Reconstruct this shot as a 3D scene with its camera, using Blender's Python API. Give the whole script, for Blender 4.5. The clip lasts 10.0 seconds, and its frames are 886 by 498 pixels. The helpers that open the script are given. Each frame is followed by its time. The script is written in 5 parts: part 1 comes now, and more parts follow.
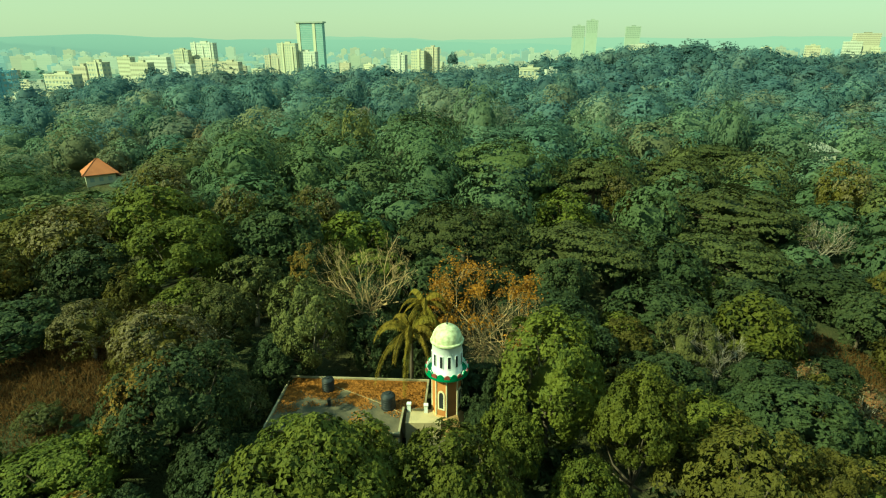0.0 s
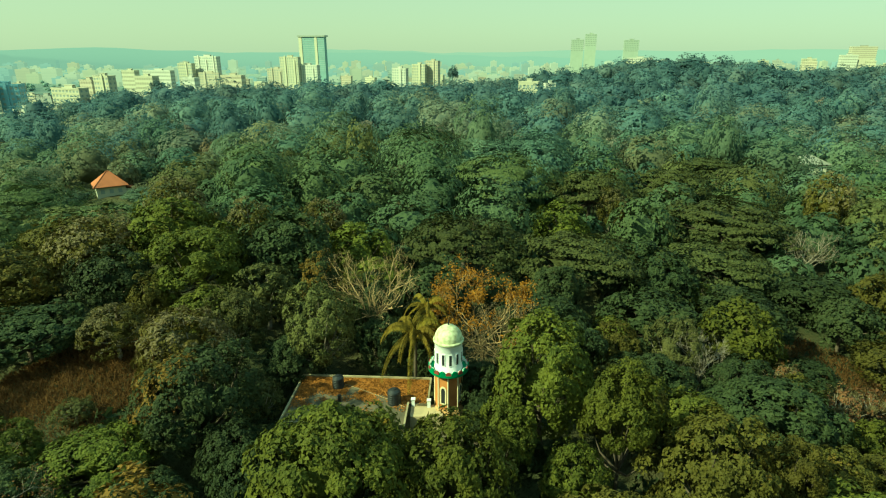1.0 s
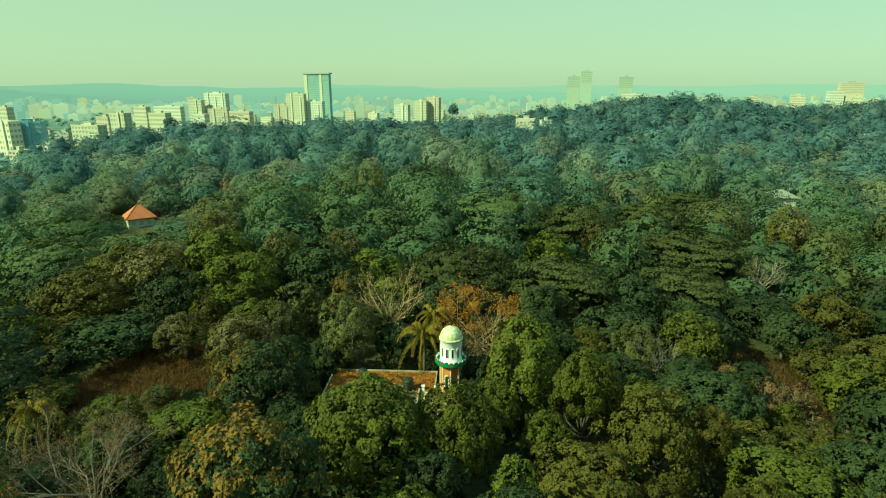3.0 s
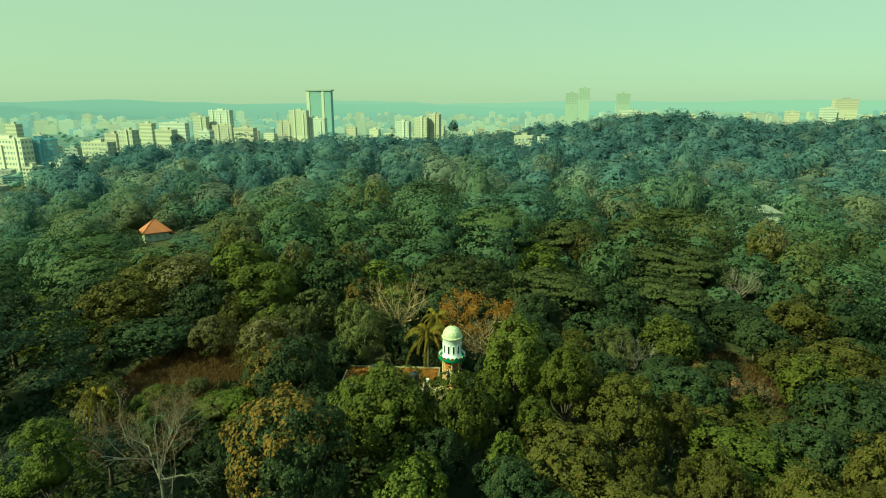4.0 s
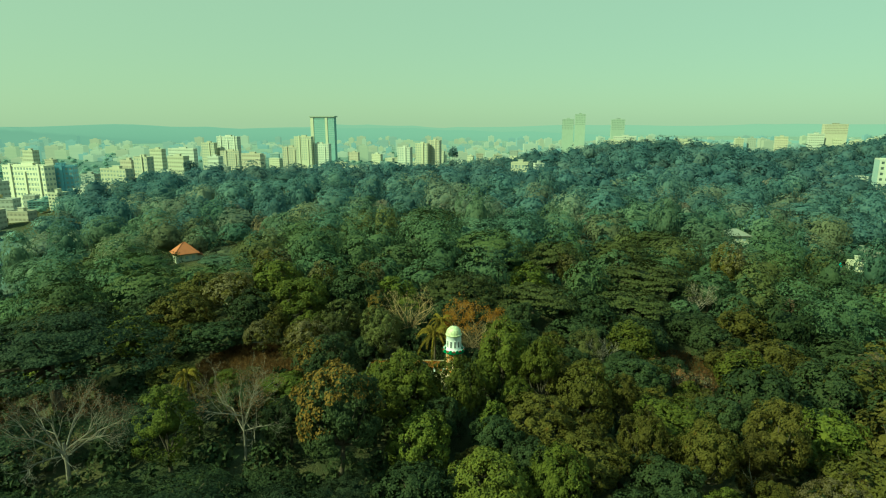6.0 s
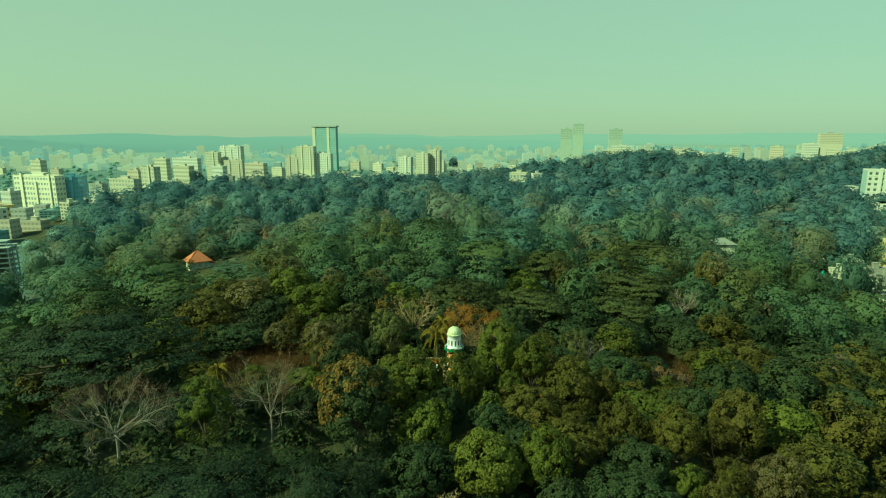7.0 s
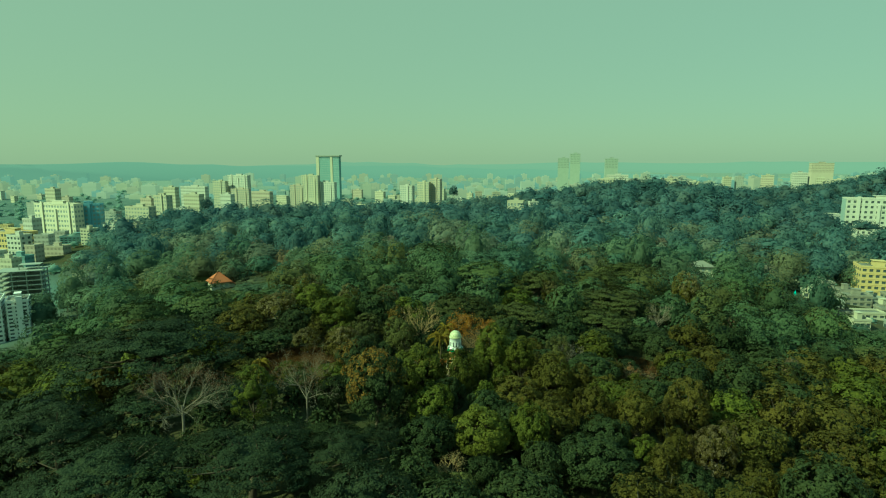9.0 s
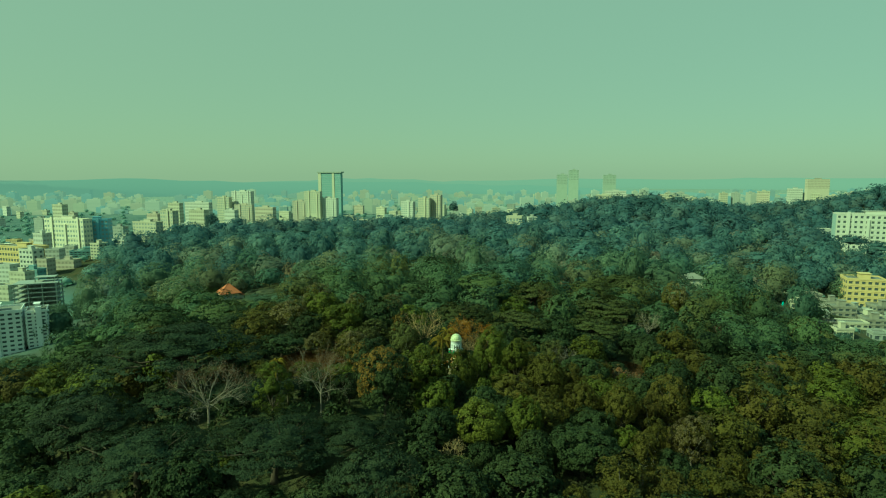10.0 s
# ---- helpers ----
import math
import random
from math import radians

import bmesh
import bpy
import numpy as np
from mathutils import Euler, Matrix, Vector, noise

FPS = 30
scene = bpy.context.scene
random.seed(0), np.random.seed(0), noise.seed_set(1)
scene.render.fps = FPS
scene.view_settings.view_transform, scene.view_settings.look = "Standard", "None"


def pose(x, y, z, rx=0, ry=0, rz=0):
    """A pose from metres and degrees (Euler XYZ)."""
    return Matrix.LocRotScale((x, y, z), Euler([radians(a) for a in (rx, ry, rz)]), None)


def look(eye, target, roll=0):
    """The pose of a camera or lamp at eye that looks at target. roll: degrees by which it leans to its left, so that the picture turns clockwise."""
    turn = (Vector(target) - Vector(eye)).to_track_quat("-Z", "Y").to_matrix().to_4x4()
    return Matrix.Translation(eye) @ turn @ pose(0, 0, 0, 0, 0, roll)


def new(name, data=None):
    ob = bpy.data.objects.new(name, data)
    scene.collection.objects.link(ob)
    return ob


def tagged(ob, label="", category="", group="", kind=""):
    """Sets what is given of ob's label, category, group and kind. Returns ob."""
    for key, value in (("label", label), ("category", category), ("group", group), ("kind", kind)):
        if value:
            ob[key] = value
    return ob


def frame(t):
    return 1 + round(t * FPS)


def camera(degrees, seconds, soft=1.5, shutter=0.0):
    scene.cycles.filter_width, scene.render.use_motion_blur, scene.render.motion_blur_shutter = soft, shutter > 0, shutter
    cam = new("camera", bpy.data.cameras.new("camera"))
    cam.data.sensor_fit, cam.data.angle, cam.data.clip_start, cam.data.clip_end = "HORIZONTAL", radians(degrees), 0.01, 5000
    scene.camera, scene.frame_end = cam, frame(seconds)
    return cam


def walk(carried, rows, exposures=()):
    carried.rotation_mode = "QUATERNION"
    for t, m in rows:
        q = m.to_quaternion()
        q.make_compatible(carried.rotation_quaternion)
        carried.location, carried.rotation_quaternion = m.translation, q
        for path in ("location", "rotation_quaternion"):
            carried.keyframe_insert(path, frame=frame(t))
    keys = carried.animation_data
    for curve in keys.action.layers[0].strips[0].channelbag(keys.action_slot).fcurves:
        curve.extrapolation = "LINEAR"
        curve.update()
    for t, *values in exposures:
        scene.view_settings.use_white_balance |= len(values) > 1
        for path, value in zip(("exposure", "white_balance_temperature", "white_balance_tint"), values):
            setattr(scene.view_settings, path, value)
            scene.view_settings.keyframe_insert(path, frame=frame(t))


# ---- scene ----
cam = camera(75.5, 10.0, 1.14)
METRES, EYE, TILT, LEAN, TURN = 105.0, 36.0, -20.3, 0.0, 0.0
ROWS = [
    (0.0, 0.0, 0.0, 0.0, 0.0, 0.0, -0.0),
    (0.5, -0.0006, -0.0194, -0.0015, 0.02, 0.47, -0.01),
    (1.0, -0.0013, -0.0461, -0.0042, 0.04, 1.13, -0.0),
    (1.5, -0.0021, -0.0791, -0.0076, 0.05, 1.86, 0.0),
    (2.0, -0.0031, -0.1202, -0.0124, 0.07, 2.71, 0.01),
    (2.5, -0.0041, -0.1627, -0.0177, 0.08, 3.51, 0.01),
    (4.0, -0.0082, -0.3098, -0.0379, 0.08, 5.7, 0.03),
    (4.5, -0.0099, -0.3679, -0.046, 0.08, 6.38, 0.02),
    (5.0, -0.0118, -0.423, -0.0541, 0.07, 6.96, 0.04),
    (5.5, -0.0132, -0.4797, -0.0624, 0.07, 7.46, 0.08),
    (7.0, -0.0177, -0.6538, -0.0858, 0.06, 8.7, 0.07),
    (7.5, -0.0194, -0.7153, -0.0945, 0.06, 9.13, 0.07),
    (8.0, -0.0211, -0.7683, -0.1078, 0.05, 9.76, 0.07),
    (8.5, -0.0228, -0.8181, -0.1267, 0.05, 10.6, 0.07),
    (9.0, -0.0246, -0.868, -0.1463, 0.05, 11.46, 0.07),
    (9.5, -0.0265, -0.9198, -0.1656, 0.05, 12.3, 0.07),
    (10.0, -0.0287, -0.9776, -0.1857, 0.06, 13.06, 0.07),
]
walk(cam, [(t, pose(0, 0, EYE, TILT, LEAN, TURN) @ pose(METRES * x, METRES * y, METRES * z, 90 + pitch, roll, yaw)) for t, x, y, z, yaw, pitch, roll in ROWS],
     exposures=[(0.0, 1.02, 6500, -45), (2.5, 0.95, 6420, -47), (5.5, 0.77, 6150, -51), (7.5, 0.58, 5980, -54), (10.0, 0.33, 5820, -59)])

# ---- daylight: hazy low sun from behind the left shoulder ----
SUN_FROM = Vector((-0.80, -0.36, 0.69)).normalized()
world = bpy.data.worlds.new("sky")
scene.world = world
world.use_nodes = True
wn = world.node_tree
sky = wn.nodes.new("ShaderNodeTexSky")
sky.sky_type, sky.sun_disc = "NISHITA", False
sky.sun_elevation = math.asin(SUN_FROM.z)
sky.sun_rotation = math.atan2(SUN_FROM.x, SUN_FROM.y)
sky.air_density, sky.dust_density, sky.ozone_density, sky.altitude = 1.0, 1.0, 1.0, 0
# thick dry-season haze evens the sky out: yellowish low down, blue overhead and away from the sun
veil = wn.nodes.new("ShaderNodeMix")
veil.data_type = "RGBA"
veil.inputs[0].default_value = 0.86
height = wn.nodes.new("ShaderNodeTexCoord")
axes = wn.nodes.new("ShaderNodeSeparateXYZ")
wn.links.new(height.outputs["Generated"], axes.inputs[0])
side = wn.nodes.new("ShaderNodeMath")
side.operation, side.inputs[1].default_value = "MULTIPLY", 0.165
wn.links.new(axes.outputs[0], side.inputs[0])
lift = wn.nodes.new("ShaderNodeMath")
lift.operation, lift.inputs[1].default_value = "MULTIPLY_ADD", 1.0
wn.links.new(axes.outputs[2], lift.inputs[0])
wn.links.new(side.outputs[0], lift.inputs[2])
haze = wn.nodes.new("ShaderNodeValToRGB")
haze.color_ramp.elements[0].position, haze.color_ramp.elements[0].color = 0.0, (3.30, 3.40, 2.56, 1)
haze.color_ramp.elements[1].position, haze.color_ramp.elements[1].color = 0.44, (3.16, 3.46, 3.04, 1)
zenith = haze.color_ramp.elements.new(0.95)
zenith.color = (2.3, 3.7, 5.2, 1)
wn.links.new(lift.outputs[0], haze.inputs[0])
wn.links.new(haze.outputs[0], veil.inputs[7])
wn.links.new(sky.outputs[0], veil.inputs[6])
wn.links.new(veil.outputs[2], wn.nodes["Background"].inputs[0])
wn.nodes["Background"].inputs[1].default_value = 0.10
sun = new("sun", bpy.data.lights.new("sun", "SUN"))
sun.data.energy, sun.data.angle, sun.data.color = 4.5, radians(1.5), (1.0, 0.90, 0.66)
sun.matrix_world = look(SUN_FROM * 100, (0, 0, 0))


# ---- materials ----
def material(name, rough=0.8, metal=0.0, spec=0.3):
    m = bpy.data.materials.new(name)
    m.use_nodes = True
    b = m.node_tree.nodes["Principled BSDF"]
    b.inputs["Roughness"].default_value = rough
    b.inputs["Metallic"].default_value = metal
    b.inputs["Specular IOR Level"].default_value = spec
    return m, m.node_tree, b


def mix_colour(nt, fac, a, b, blend="MIX"):
    n = nt.nodes.new("ShaderNodeMix")
    n.data_type, n.blend_type = "RGBA", blend
    for sock, v in ((n.inputs[0], fac), (n.inputs[6], a), (n.inputs[7], b)):
        if isinstance(v, bpy.types.NodeSocket):
            nt.links.new(v, sock)
        elif isinstance(v, (int, float)):
            sock.default_value = v
        else:
            sock.default_value = (*v, 1)
    return n.outputs[2]


def noise_at(nt, scale, detail=3.0, low=0.35, high=0.65, space="Object"):
    co = nt.nodes.new("ShaderNodeTexCoord")
    n = nt.nodes.new("ShaderNodeTexNoise")
    n.inputs["Scale"].default_value, n.inputs["Detail"].default_value = scale, detail
    if space == "World":
        g = nt.nodes.new("ShaderNodeNewGeometry")
        nt.links.new(g.outputs["Position"], n.inputs["Vector"])
    else:
        nt.links.new(co.outputs[space], n.inputs["Vector"])
    r = nt.nodes.new("ShaderNodeMapRange")
    r.inputs[1].default_value, r.inputs[2].default_value = low, high
    nt.links.new(n.outputs["Fac"], r.inputs[0])
    return r.outputs[0]


def bump(nt, b, height, strength=0.4, distance=0.05):
    n = nt.nodes.new("ShaderNodeBump")
    n.inputs["Strength"].default_value, n.inputs["Distance"].default_value = strength, distance
    nt.links.new(height, n.inputs["Height"])
    nt.links.new(n.outputs[0], b.inputs["Normal"])


def leaf_material(name, dark, light, third=None, amount=0.0, see_through=0.22, relief=0.6):
    """Leaves: colour varies from leaf to leaf, from tree to tree and in soft patches."""
    m, nt, b = material(name, 0.6, 0, 0.08)

    def sum_of(operation, a, c):
        n = nt.nodes.new("ShaderNodeMath")
        n.operation = operation
        for sock, v in zip(n.inputs, (a, c)):
            if isinstance(v, bpy.types.NodeSocket):
                nt.links.new(v, sock)
            else:
                sock.default_value = v
        return n.outputs[0]

    def spread(source, lo, hi):
        n = nt.nodes.new("ShaderNodeMapRange")
        n.inputs[3].default_value, n.inputs[4].default_value = lo, hi
        nt.links.new(source, n.inputs[0])
        return n.outputs[0]

    geo = nt.nodes.new("ShaderNodeNewGeometry")
    info = nt.nodes.new("ShaderNodeObjectInfo")
    tone = nt.nodes.new("ShaderNodeAttribute")
    tone.attribute_name = "tone"
    each = sum_of("FRACT", sum_of("ADD", info.outputs["Random"], tone.outputs["Fac"]), 0.0)
    other = sum_of("FRACT", sum_of("MULTIPLY", each, 7.3), 0.0)
    leaf = sum_of("ADD", sum_of("MULTIPLY", geo.outputs["Random Per Island"], 0.4), sum_of("MULTIPLY", noise_at(nt, 0.5, 3, 0.3, 0.7, "World"), 0.6))
    c = mix_colour(nt, leaf, dark, light)
    if third:
        c = mix_colour(nt, sum_of("LESS_THAN", noise_at(nt, 0.55, 2, 0.25, 0.75, "World"), amount), c, third)
    hsv = nt.nodes.new("ShaderNodeHueSaturation")
    nt.links.new(spread(other, 0.482, 0.500), hsv.inputs["Hue"])
    nt.links.new(spread(each, 0.76, 1.24), hsv.inputs["Value"])
    nt.links.new(c, hsv.inputs["Color"])
    nt.links.new(hsv.outputs[0], b.inputs["Base Color"])
    if relief:
        bump(nt, b, noise_at(nt, 1.5, 3, 0.3, 0.7, "World"), relief, 0.5)
    tr = nt.nodes.new("ShaderNodeBsdfTranslucent")
    nt.links.new(hsv.outputs[0], tr.inputs[0])
    ms = nt.nodes.new("ShaderNodeMixShader")
    ms.inputs[0].default_value = see_through
    nt.links.new(b.outputs[0], ms.inputs[1])
    nt.links.new(tr.outputs[0], ms.inputs[2])
    nt.links.new(ms.outputs[0], nt.nodes["Material Output"].inputs[0])
    return m


def stained(name, colour, stain, scale=0.6, rough=0.8, amount=0.5, grain=6.0, relief=0.3):
    """A solid surface with large stains, fine grain and a little relief."""
    m, nt, b = material(name, rough)
    big = noise_at(nt, scale, 4, 0.4, 0.7)
    fine = noise_at(nt, grain, 3, 0.3, 0.7)
    f = nt.nodes.new("ShaderNodeMath")
    f.operation = "MULTIPLY"
    f.inputs[1].default_value = amount
    nt.links.new(big, f.inputs[0])
    c = mix_colour(nt, f.outputs[0], colour, stain)
    c = mix_colour(nt, fine, c, mix_colour(nt, 0.15, c, stain))
    nt.links.new(c, b.inputs["Base Color"])
    bump(nt, b, fine, relief, 0.03)
    return m


LEAF_BRIGHT = leaf_material("leaf_bright_green", (0.040, 0.051, 0.012), (0.127, 0.133, 0.022))
LEAF_DEEP = leaf_material("leaf_deep_green", (0.021, 0.031, 0.014), (0.053, 0.066, 0.025))
LEAF_OLIVE = leaf_material("leaf_olive", (0.044, 0.041, 0.010), (0.109, 0.094, 0.020), (0.106, 0.073, 0.015), 0.12)
LEAF_RAIN = leaf_material("leaf_rain_tree", (0.018, 0.028, 0.015), (0.045, 0.056, 0.027))
LEAF_GREY = leaf_material("leaf_grey_green", (0.060, 0.062, 0.020), (0.132, 0.130, 0.044))
LEAF_GOLD = leaf_material("leaf_golden_flush", (0.100, 0.071, 0.014), (0.179, 0.117, 0.024))
LEAF_BROWN = leaf_material("leaf_dry_brown", (0.079, 0.068, 0.029), (0.165, 0.137, 0.064))
LEAF_RUST = leaf_material("leaf_rusty_brown", (0.115, 0.060, 0.026), (0.205, 0.108, 0.044))
LEAF_ORANGE = leaf_material("leaf_orange", (0.28, 0.145, 0.018), (0.42, 0.235, 0.032))
LEAF_PALM = leaf_material("leaf_palm", (0.10, 0.084, 0.014), (0.25, 0.185, 0.028))
# painted haze: leaves grow paler, bluer and more see-through band by band outwards
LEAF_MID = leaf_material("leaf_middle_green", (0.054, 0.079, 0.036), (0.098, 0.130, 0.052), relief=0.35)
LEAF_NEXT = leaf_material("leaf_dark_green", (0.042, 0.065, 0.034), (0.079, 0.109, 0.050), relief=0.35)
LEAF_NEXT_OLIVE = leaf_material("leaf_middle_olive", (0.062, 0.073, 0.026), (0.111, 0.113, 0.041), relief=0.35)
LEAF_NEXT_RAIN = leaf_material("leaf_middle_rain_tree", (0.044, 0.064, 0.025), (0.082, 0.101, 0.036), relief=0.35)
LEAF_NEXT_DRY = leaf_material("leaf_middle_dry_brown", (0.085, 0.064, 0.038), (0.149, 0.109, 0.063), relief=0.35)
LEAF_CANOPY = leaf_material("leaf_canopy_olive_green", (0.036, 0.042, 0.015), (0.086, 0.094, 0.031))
LEAF_SLOPE = leaf_material("leaf_slope_haze_green", (0.082, 0.126, 0.083), (0.151, 0.194, 0.112), see_through=0.42, relief=0.2)
LEAF_SLOPE_DARK = leaf_material("leaf_slope_haze_dark", (0.061, 0.105, 0.082), (0.111, 0.157, 0.104), see_through=0.42, relief=0.2)
LEAF_SLOPE_OLIVE = leaf_material("leaf_slope_haze_olive", (0.112, 0.133, 0.078), (0.184, 0.187, 0.102), see_through=0.42, relief=0.2)
LEAF_SLOPE_DRY = leaf_material("leaf_slope_haze_dry", (0.164, 0.141, 0.083), (0.243, 0.190, 0.104), see_through=0.42, relief=0.2)
LEAF_HILL = leaf_material("leaf_hill_haze_green", (0.093, 0.160, 0.161), (0.166, 0.217, 0.171), see_through=0.46, relief=0.2)
LEAF_HILL_DARK = leaf_material("leaf_hill_haze_dark", (0.078, 0.140, 0.148), (0.124, 0.176, 0.154), see_through=0.46, relief=0.2)
LEAF_HILL_OLIVE = leaf_material("leaf_hill_haze_olive", (0.137, 0.180, 0.140), (0.215, 0.222, 0.147), see_through=0.46, relief=0.2)
LEAF_HILL_DRY = leaf_material("leaf_hill_haze_dry", (0.184, 0.179, 0.130), (0.234, 0.206, 0.141), see_through=0.46, relief=0.2)
LEAF_FAR = leaf_material("leaf_far_haze_green", (0.084, 0.139, 0.150), (0.116, 0.164, 0.155), see_through=0.46, relief=0.2)
LEAF_FAR_DARK = leaf_material("leaf_far_haze_dark", (0.071, 0.125, 0.139), (0.095, 0.143, 0.142), see_through=0.46, relief=0.2)
LEAF_FAR_OLIVE = leaf_material("leaf_far_haze_olive", (0.103, 0.148, 0.143), (0.133, 0.168, 0.148), see_through=0.46, relief=0.2)
LEAF_TOWN = leaf_material("leaf_town_haze_green", (0.26, 0.38, 0.33), (0.33, 0.45, 0.38), see_through=0.5, relief=0.2)
GRASS = leaf_material("dry_grass", (0.099, 0.059, 0.020), (0.198, 0.121, 0.040), see_through=0.46)
BARK = stained("bark_grey_brown", (0.10, 0.075, 0.05), (0.04, 0.03, 0.02), 1.5, 0.9, 0.7, 9, 0.6)
BARK_PALE = stained("bark_pale", (0.24, 0.20, 0.15), (0.11, 0.085, 0.06), 1.2, 0.9, 0.6, 9, 0.5)
BARK_TAN = stained("bark_tan", (0.42, 0.285, 0.14), (0.22, 0.14, 0.07), 1.2, 0.9, 0.6, 9, 0.5)


# ---- geometry helpers ----
class Geo:
    """Collects vertices and faces for one mesh."""

    def __init__(self):
        self.v, self.f = [], []

    def add(self, verts, faces):
        k = len(self.v)
        self.v.extend(tuple(p) for p in verts)
        self.f.extend(tuple(i + k for i in f) for f in faces)

    def box(self, x0, y0, z0, x1, y1, z1):
        self.add([(x, y, z) for z in (z0, z1) for x, y in ((x0, y0), (x1, y0), (x1, y1), (x0, y1))],
                 [(3, 2, 1, 0), (4, 5, 6, 7), (0, 1, 5, 4), (1, 2, 6, 5), (2, 3, 7, 6), (3, 0, 4, 7)])

    def tube(self, pts, radii, sides=6, closed=True):
        pts = [Vector(p) for p in pts]
        rings = []
        for i, p in enumerate(pts):
            d = (pts[min(i + 1, len(pts) - 1)] - pts[max(i - 1, 0)]).normalized()
            a = d.orthogonal().normalized()
            if i and abs(a.dot(last)) < 0.98:
                a = (last - d * last.dot(d)).normalized()
            last = a
            b = d.cross(a)
            rings.append([p + (a * math.cos(t) + b * math.sin(t)) * radii[i] for t in [2 * math.pi * k / sides for k in range(sides)]])
        faces = []
        for i in range(len(pts) - 1):
            for k in range(sides):
                j = (k + 1) % sides
                faces.append((i * sides + k, i * sides + j, (i + 1) * sides + j, (i + 1) * sides + k))
        if closed:
            faces.append(tuple(reversed(range(sides))))
            faces.append(tuple(range((len(pts) - 1) * sides, len(pts) * sides)))
        self.add([p for r in rings for p in r], faces)

    def lathe(self, profile, sides=32, turn=0.0):
        """Turns (radius, z) pairs about the z axis."""
        vs = [(r * math.cos(turn + 2 * math.pi * k / sides), r * math.sin(turn + 2 * math.pi * k / sides), z) for r, z in profile for k in range(sides)]
        fs = [(i * sides + k, i * sides + (k + 1) % sides, (i + 1) * sides + (k + 1) % sides, (i + 1) * sides + k)
              for i in range(len(profile) - 1) for k in range(sides)]
        self.add(vs, fs)

    def mesh(self, name, mat, smooth=False):
        me = bpy.data.meshes.new(name)
        me.from_pydata(self.v, [], self.f)
        me.materials.append(mat)
        if smooth:
            me.shade_smooth()
        return me


def part(name, geo, mat, parent, label="", smooth=False, at=None):
    me = geo.mesh(name, mat, smooth) if isinstance(geo, Geo) else geo
    ob = new(name, me)
    ob.parent = parent
    if at is not None:
        ob.matrix_basis = at
    return tagged(ob, label)


def leaf_mesh(name, quads, mats, slots=None, core=None, tone=None):
    """One mesh of loose leaves from an array (n, corners, 3), with the closed inner mass of the crown (vertices, triangles) where core is given."""
    n, k = quads.shape[:2]
    co, idx, start = quads.reshape(-1, 3), np.arange(k * n), np.arange(0, k * n, k)
    if core is not None:
        idx = np.concatenate([idx, core[1].ravel() + k * n])
        start = np.concatenate([start, np.arange(k * n, k * n + core[1].size, 3)])
        co = np.concatenate([co, core[0]])
    me = bpy.data.meshes.new(name)
    me.vertices.add(len(co))
    me.vertices.foreach_set("co", co.astype(np.float32).ravel())
    me.loops.add(len(idx))
    me.loops.foreach_set("vertex_index", idx.astype(np.int32))
    me.polygons.add(len(start))
    me.polygons.foreach_set("loop_start", start.astype(np.int32))
    for m in mats:
        me.materials.append(m)
    if slots is not None:
        me.polygons.foreach_set("material_index", np.concatenate([slots, np.zeros(len(start) - n)]).astype(np.int32))
    if tone is not None:
        me.attributes.new("tone", "FLOAT", "POINT").data.foreach_set("value", tone.astype(np.float32))
    me.polygons.foreach_set("use_smooth", np.arange(len(start)) >= n)
    me.update(calc_edges=True)
    return me


def unit(a):
    return a / np.maximum(np.linalg.norm(a, axis=-1, keepdims=True), 1e-6)


def leaves_at(c, n, size, rng, slim=0.6, fold=0.12, corners=4, along=None):
    """Folded rhombic or three-cornered leaves at places c, facing n."""
    k = len(c)
    n = unit(n)
    t = unit(np.cross(n, rng.normal(size=(k, 3)) if along is None else np.cross(along, n)))
    b = np.cross(n, t)
    s = size * rng.uniform(0.65, 1.35, (k, 1))
    if corners == 3:
        return np.stack([c - t * s * 0.5, c + b * s * slim * 0.55 + t * s * 0.3, c - b * s * slim * 0.55 + t * s * 0.5 + n * s * fold], 1)
    return np.stack([c - t * s * 0.5, c + b * s * slim * 0.5 + n * s * fold, c + t * s * 0.5 - n * s * fold, c - b * s * slim * 0.5 + n * s * fold], 1)


